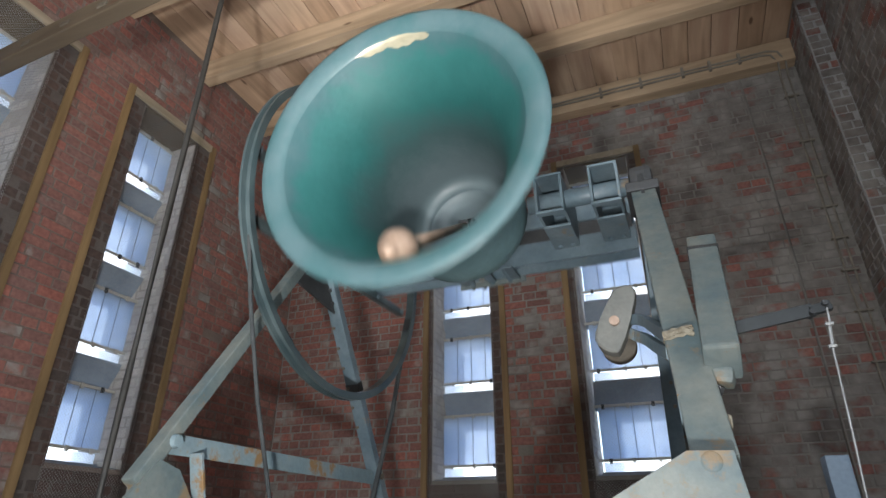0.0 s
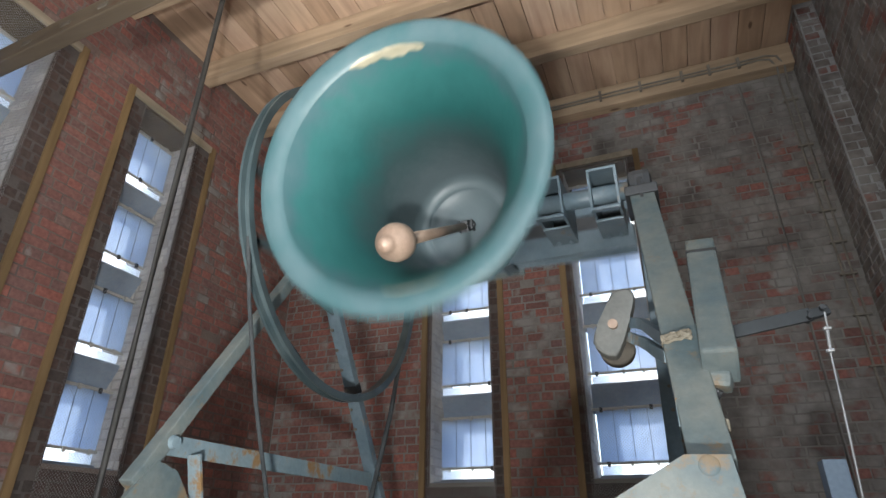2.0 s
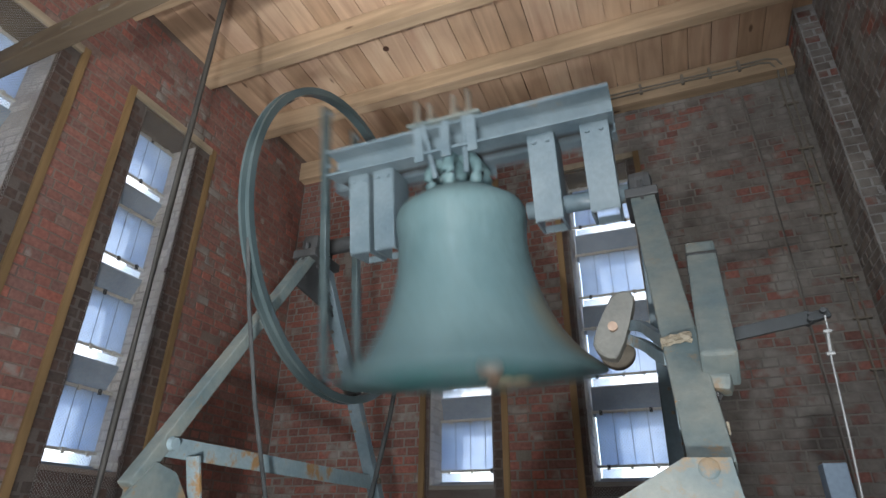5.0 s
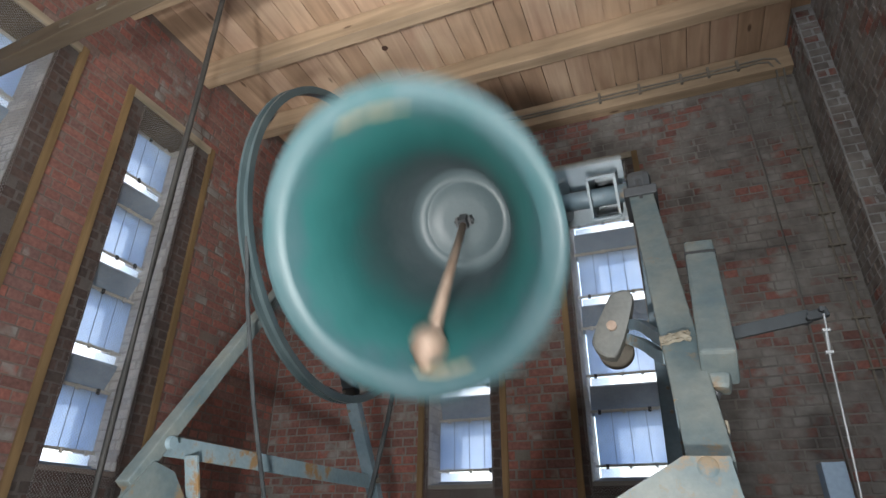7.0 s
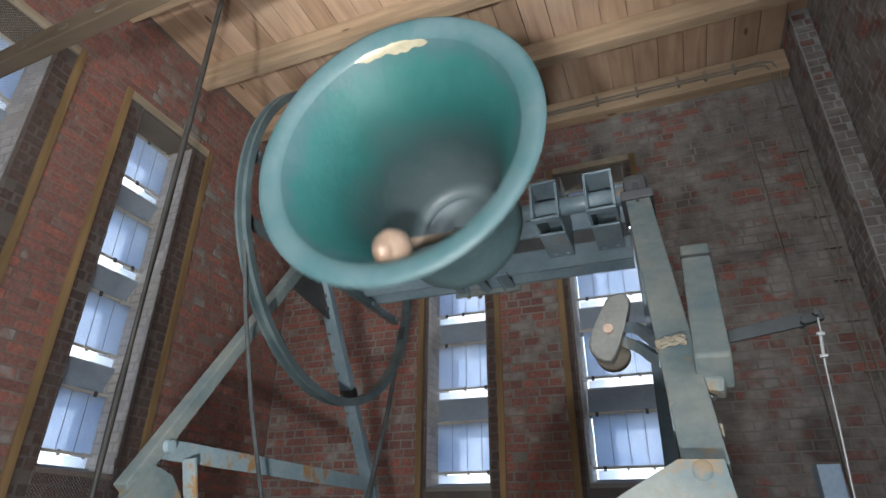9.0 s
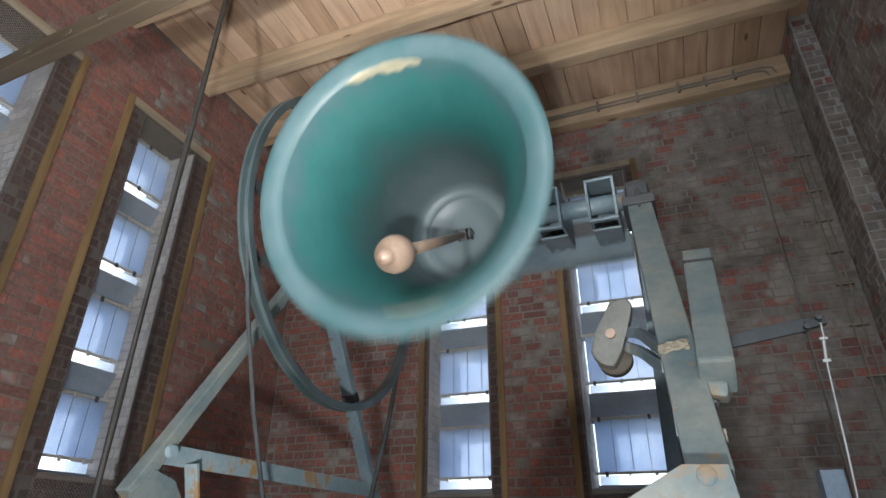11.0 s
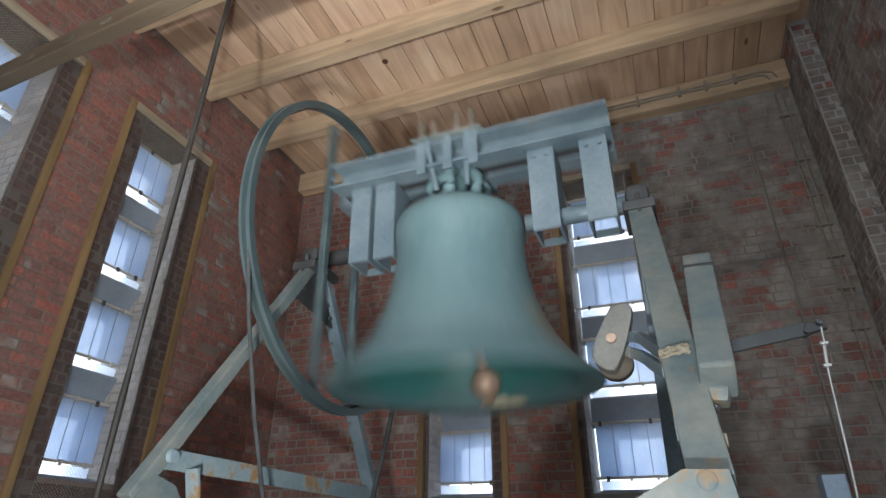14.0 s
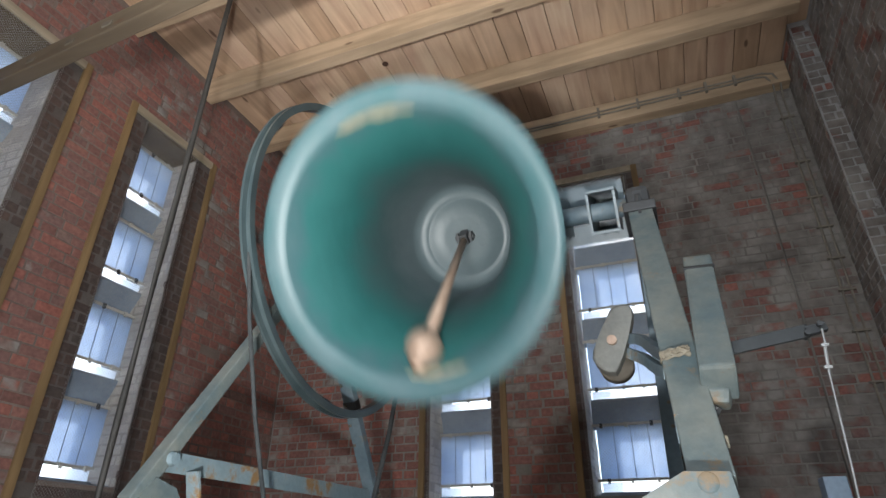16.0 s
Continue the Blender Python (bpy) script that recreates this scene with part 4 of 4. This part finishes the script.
# knot hole in the boards
bm = bmesh.new()
rod(bm, (-1.86, 3.27, CEIL - 0.003), (-1.86, 3.27, CEIL + 0.002), 0.028, 10)
part("knot_hole", bm, plain_mat("knot", (0.06, 0.03, 0.02), (0.10, 0.05, 0.03), 20, 0.9), ceiling)


# ---- work lamp on a tripod below the camera ----
lamp_stand = new("work_lamp")
lamp_stand.matrix_world = Matrix.Translation((LAMP.x, LAMP.y, FLOOR))
tagged(lamp_stand, "dark floodlight on a small tripod pointing upwards", "lamp")
top_z = LAMP.z - FLOOR
bm = bmesh.new()
bar(bm, Vector((0, 0, top_z)) - AIM * 0.075, Vector((0, 0, top_z)) - AIM * 0.006, 0.16, 0.12, 0.008)
part("lamp_head", bm, IRON, lamp_stand)
bm = bmesh.new()
rod(bm, (0, -0.02, 0.22), Vector((0, 0, top_z)) - AIM * 0.07, 0.011, 10)
part("pole", bm, IRON, lamp_stand)
for k in range(3):
    ang = 0.5 + k * 2 * math.pi / 3
    bm = bmesh.new()
    rod(bm, (0, -0.02, 0.34), (0.24 * math.cos(ang), -0.02 + 0.24 * math.sin(ang), 0.008), 0.008, 8)
    part("tripod_leg", bm, IRON, lamp_stand)


# ---- added unseen floodlight on the floor by the south wall ----
fill_stand = new("floodlight")
fill_stand.matrix_world = Matrix.Translation((-0.35, -1.38, FLOOR))
tagged(fill_stand, "dark lamp added out of view to brighten the ceiling", "lamp")
bm = bmesh.new()
bar(bm, (-0.10, -0.05, 0.02), (0.10, -0.05, 0.02), 0.22, 0.04, 0.006)
part("foot", bm, IRON, fill_stand)
bm = bmesh.new()
bar(bm, (0.012, -0.075, 0.205), (0.003, -0.018, 0.277), 0.24, 0.18, 0.01, (0, -0.7, 0.7))
part("lamp_head", bm, IRON, fill_stand)
for sx in (-0.125, 0.125):
    bm = bmesh.new()
    bar(bm, (sx, -0.05, 0.03), (sx, -0.055, 0.24), 0.012, 0.03, 0.002, (1, 0, 0))
    part("bracket", bm, IRON, fill_stand)


# ---- bricks ----
COURSE, JOINT, LONG, SHORT, PROUD = 0.0685, 0.011, 0.199, 0.094, 0.005


def brick_mesh(name, length, height, mat):
    """One brick, its face towards -y, at the origin."""
    h, d = height / 2, 0.02
    l, c = length / 2, 0.0035
    v = [(-l, d, -h), (l, d, -h), (l, d, h), (-l, d, h), (-l, 0.003, -h), (l, 0.003, -h), (l, 0.003, h), (-l, 0.003, h),
         (-l + c, 0, -h + c), (l - c, 0, -h + c), (l - c, 0, h - c), (-l + c, 0, h - c)]
    f = [(8, 9, 10, 11)] + [(a, b, b + 4, a + 4) for a, b in ((4, 5), (5, 6), (6, 7))] + [(7, 4, 8, 11)] + [(a, b, b + 4, a + 4) for a, b in ((0, 1), (1, 2), (2, 3))] + [(3, 0, 4, 7)]
    me = bpy.data.meshes.new(name)
    me.from_pydata(v, [], f)
    me.materials.append(mat)
    return me


BM_LONG = brick_mesh("brick_long", LONG, COURSE - JOINT, BRICK_ONE)
BM_SHORT = brick_mesh("brick_short", SHORT, COURSE - JOINT, BRICK_ONE)


def lay(u0, u1, z0, z1, blocked):
    """Cross bond: rows of stretchers and headers, cut at openings. Yields centre, height, length, full."""
    row = 0
    z = z0
    while z + COURSE <= z1 + 0.001:
        size = (LONG if row % 2 else SHORT) + JOINT
        u = u0 - (size / 2 if (row % 4 == 1) else size / 4 if row % 2 == 0 else 0)
        spans = [(u0, u1)]
        for b0, b1, bz0, bz1 in blocked:
            if z + COURSE > bz0 + 0.01 and z < bz1 - 0.01:
                spans = [s for a, b in spans for s in ((a, min(b, b0)), (max(a, b1), b)) if s[1] - s[0] > 0.02]
        while u < u1:
            a, b = u, u + size - JOINT
            for s0, s1 in spans:
                c0, c1 = max(a, s0), min(b, s1)
                if c1 - c0 > 0.022:
                    yield (c0 + c1) / 2, z + COURSE / 2, c1 - c0, c1 - c0 > size - JOINT - 0.002
            u += size
        z += COURSE
        row += 1


def brick_face(owner, basis, u0, u1, z0, z1, blocked, single_from=None, dark=(), limit=300, mat=None):
    """Bricks on the face whose basis maps (u, depth, z) to the room. Those inside single_from are parts of their own."""
    groups = {False: ([], []), True: ([], [])}
    count = 0
    up = Matrix.Rotation(0, 4, "Y")
    for u, z, length, full in lay(u0, u1, z0, z1, blocked):
        ju, jr, jd = random.gauss(0, 0.002), random.gauss(0, 0.009), random.gauss(0, 0.0018)
        is_dark = any(d0 < u < d1 and e0 < z < e1 for d0, d1, e0, e1 in dark)
        m = basis @ Matrix.Translation((u + ju, -PROUD + jd, z)) @ Matrix.Rotation(jr, 4, "Y")
        if single_from and full and not is_dark and count < limit and single_from[0] < u < single_from[1] and single_from[2] < z < single_from[3]:
            ob = new("brick", BM_LONG if length > 0.15 else BM_SHORT)
            ob.parent = owner
            ob.matrix_world = m
            count += 1
            continue
        vs, fs = groups[is_dark]
        h = (COURSE - JOINT) / 2 + random.gauss(0, 0.001)
        l, c, o = length / 2 - random.uniform(0, 0.004), 0.0045, len(vs)
        for p in ((-l, 0.02, -h), (l, 0.02, -h), (l, 0.02, h), (-l, 0.02, h), (-l, 0.003, -h), (l, 0.003, -h), (l, 0.003, h), (-l, 0.003, h),
                  (-l + c, 0, -h + c), (l - c, 0, -h + c), (l - c, 0, h - c), (-l + c, 0, h - c)):
            vs.append(m @ Vector(p))
        for k in (0, 4):
            for a, b in ((0, 1), (1, 2), (2, 3), (3, 0)):
                fs.append((o + k + a, o + k + b, o + k + b + 4, o + k + a + 4))
        fs.append((o + 8, o + 9, o + 10, o + 11))
    for is_dark, (vs, fs) in groups.items():
        if vs:
            me = bpy.data.meshes.new("brickwork")
            me.from_pydata(vs, [], fs)
            me.materials.append(mat or (BRICK_DARK if is_dark else BRICK))
            ob = new("brickwork", me)
            ob.parent = owner
            tagged(ob, "pale jamb bricks with daylight in their colour" if mat else "dark bricks beside the opening" if is_dark else "worn red bricks with lime smears", kind="stuff")


def blocks(openings):
    return [(a, b, SILL - 0.01, HEAD + 0.01) for a, b in openings]


NORTH = Matrix.Translation((0, Y1, 0))
WEST = Matrix.Translation((X0, 0, 0)) @ Matrix.Rotation(math.pi / 2, 4, "Z")
EAST = Matrix.Translation((1.50, 0, 0)) @ Matrix.Rotation(-math.pi / 2, 4, "Z")
CASE_N = [(-1.985, -1.235), (-0.735, 0.04)]
CASE_W = [(0.97, 1.90), (2.255, 3.175)]


def fields(cases):
    return [(a + 0.03, b - 0.03, SILL - 0.31, 3.03) for a, b in cases]


brick_face(wall_back, NORTH, X0 + 0.01, 1.355, -0.30, 3.72, fields(CASE_N), (0.05, 1.30, 0.30, 3.4))
brick_face(wall_left, WEST, 0.2, Y1 - 0.01, -0.30, 3.79, fields(CASE_W), (1.9, 2.3, 0.2, 3.5))
# darker bricks inside the casings, round the openings
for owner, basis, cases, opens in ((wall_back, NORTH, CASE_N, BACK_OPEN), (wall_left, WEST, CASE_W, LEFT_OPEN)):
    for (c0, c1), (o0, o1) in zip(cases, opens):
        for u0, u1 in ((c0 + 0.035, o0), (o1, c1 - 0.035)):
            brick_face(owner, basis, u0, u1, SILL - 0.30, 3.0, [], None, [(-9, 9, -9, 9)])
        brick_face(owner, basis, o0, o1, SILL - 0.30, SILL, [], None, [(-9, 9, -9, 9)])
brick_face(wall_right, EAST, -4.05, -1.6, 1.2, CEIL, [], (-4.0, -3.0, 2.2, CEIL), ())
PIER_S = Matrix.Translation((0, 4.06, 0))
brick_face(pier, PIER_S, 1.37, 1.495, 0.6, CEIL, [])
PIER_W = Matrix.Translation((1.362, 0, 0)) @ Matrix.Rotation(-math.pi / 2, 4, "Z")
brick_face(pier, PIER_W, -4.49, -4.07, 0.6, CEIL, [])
# jambs of the openings, with daylight in their pale colour
for a, b in BACK_OPEN:
    J1 = Matrix.Translation((a, Y1, 0)) @ Matrix.Rotation(math.pi / 2, 4, "Z")
    J2 = Matrix.Translation((b, Y1, 0)) @ Matrix.Rotation(-math.pi / 2, 4, "Z")
    brick_face(wall_back, J1, 0.006, 0.44, SILL, HEAD, [], mat=BRICK_WHITE)
    brick_face(wall_back, J2, -0.44, -0.006, SILL, HEAD, [], mat=BRICK_WHITE)
for a, b in LEFT_OPEN:
    J1 = Matrix.Translation((X0, b, 0))
    J2 = Matrix.Translation((X0, a, 0)) @ Matrix.Rotation(math.pi, 4, "Z")
    brick_face(wall_left, J1, -0.44, -0.006, SILL, HEAD, [], mat=BRICK_WHITE)
    brick_face(wall_left, J2, 0.006, 0.44, SILL, HEAD, [], mat=BRICK_WHITE)


# ---- swinging ----
def swing_angles(amplitude, period, t0, times):
    """Angles of a free pendulum of large amplitude, at rest in front at t0."""
    th, w, dt, table = amplitude, 0.0, 0.002, [amplitude]
    while True:
        w -= math.sin(th) * dt / 2
        th += w * dt
        w -= math.sin(th) * dt / 2
        table.append(th)
        if w > 0 and len(table) > 10:
            break
    table += table[::-1][1:]
    out = []
    for t in times:
        p = ((t - t0) / period) % 1.0 * (len(table) - 1)
        i = min(int(p), len(table) - 2)
        out.append(table[i] + (table[i + 1] - table[i]) * (p - i))
    return out


def clapper_angle(p):
    """Degrees of the clapper in the bell, by the seconds after the bell's rest in front; positive towards the front."""
    keys = [(-0.60, 14), (-0.45, 7), (-0.32, -3), (-0.20, -19), (-0.10, -27), (0.0, -29), (0.10, -30), (0.62, -30), (0.82, -14), (0.98, 12), (1.12, 22), (1.40, 22), (1.60, 16), (1.6552, 14)]
    if p > 1.6552:
        p -= 2.2552
    for (a, u), (b, v) in zip(keys, keys[1:]):
        if a <= p <= b:
            f = (p - a) / (b - a)
            return u + (v - u) * f
    return 0.0


def motions():
    times = [round(i / 15, 4) for i in range(241)]
    period, rest, wide = 2.2562, 2.166, 1.620
    swing = []
    for t, a in zip(times, swing_angles(wide, period, rest, times)):
        # the bell hangs back a little, most of all as it comes forward through the lowest point
        late = ((t - rest) / period) % 1.0 - 0.80
        a += 0.054 * (a / wide) ** 2 - 0.098 - 0.085 * math.exp(-(late / 0.045) ** 2)
        swing.append((t, Matrix.Translation(PIV) @ Matrix.Rotation(-a, 4, "X")))
    walk(bell, swing)
    walk(clapper, [(t, pose(0, 0, 0.065) @ Matrix.Rotation(radians(2), 4, "Y") @ Matrix.Rotation(radians(-clapper_angle((t - rest) % period)), 4, "X")) for t in times])


motions()
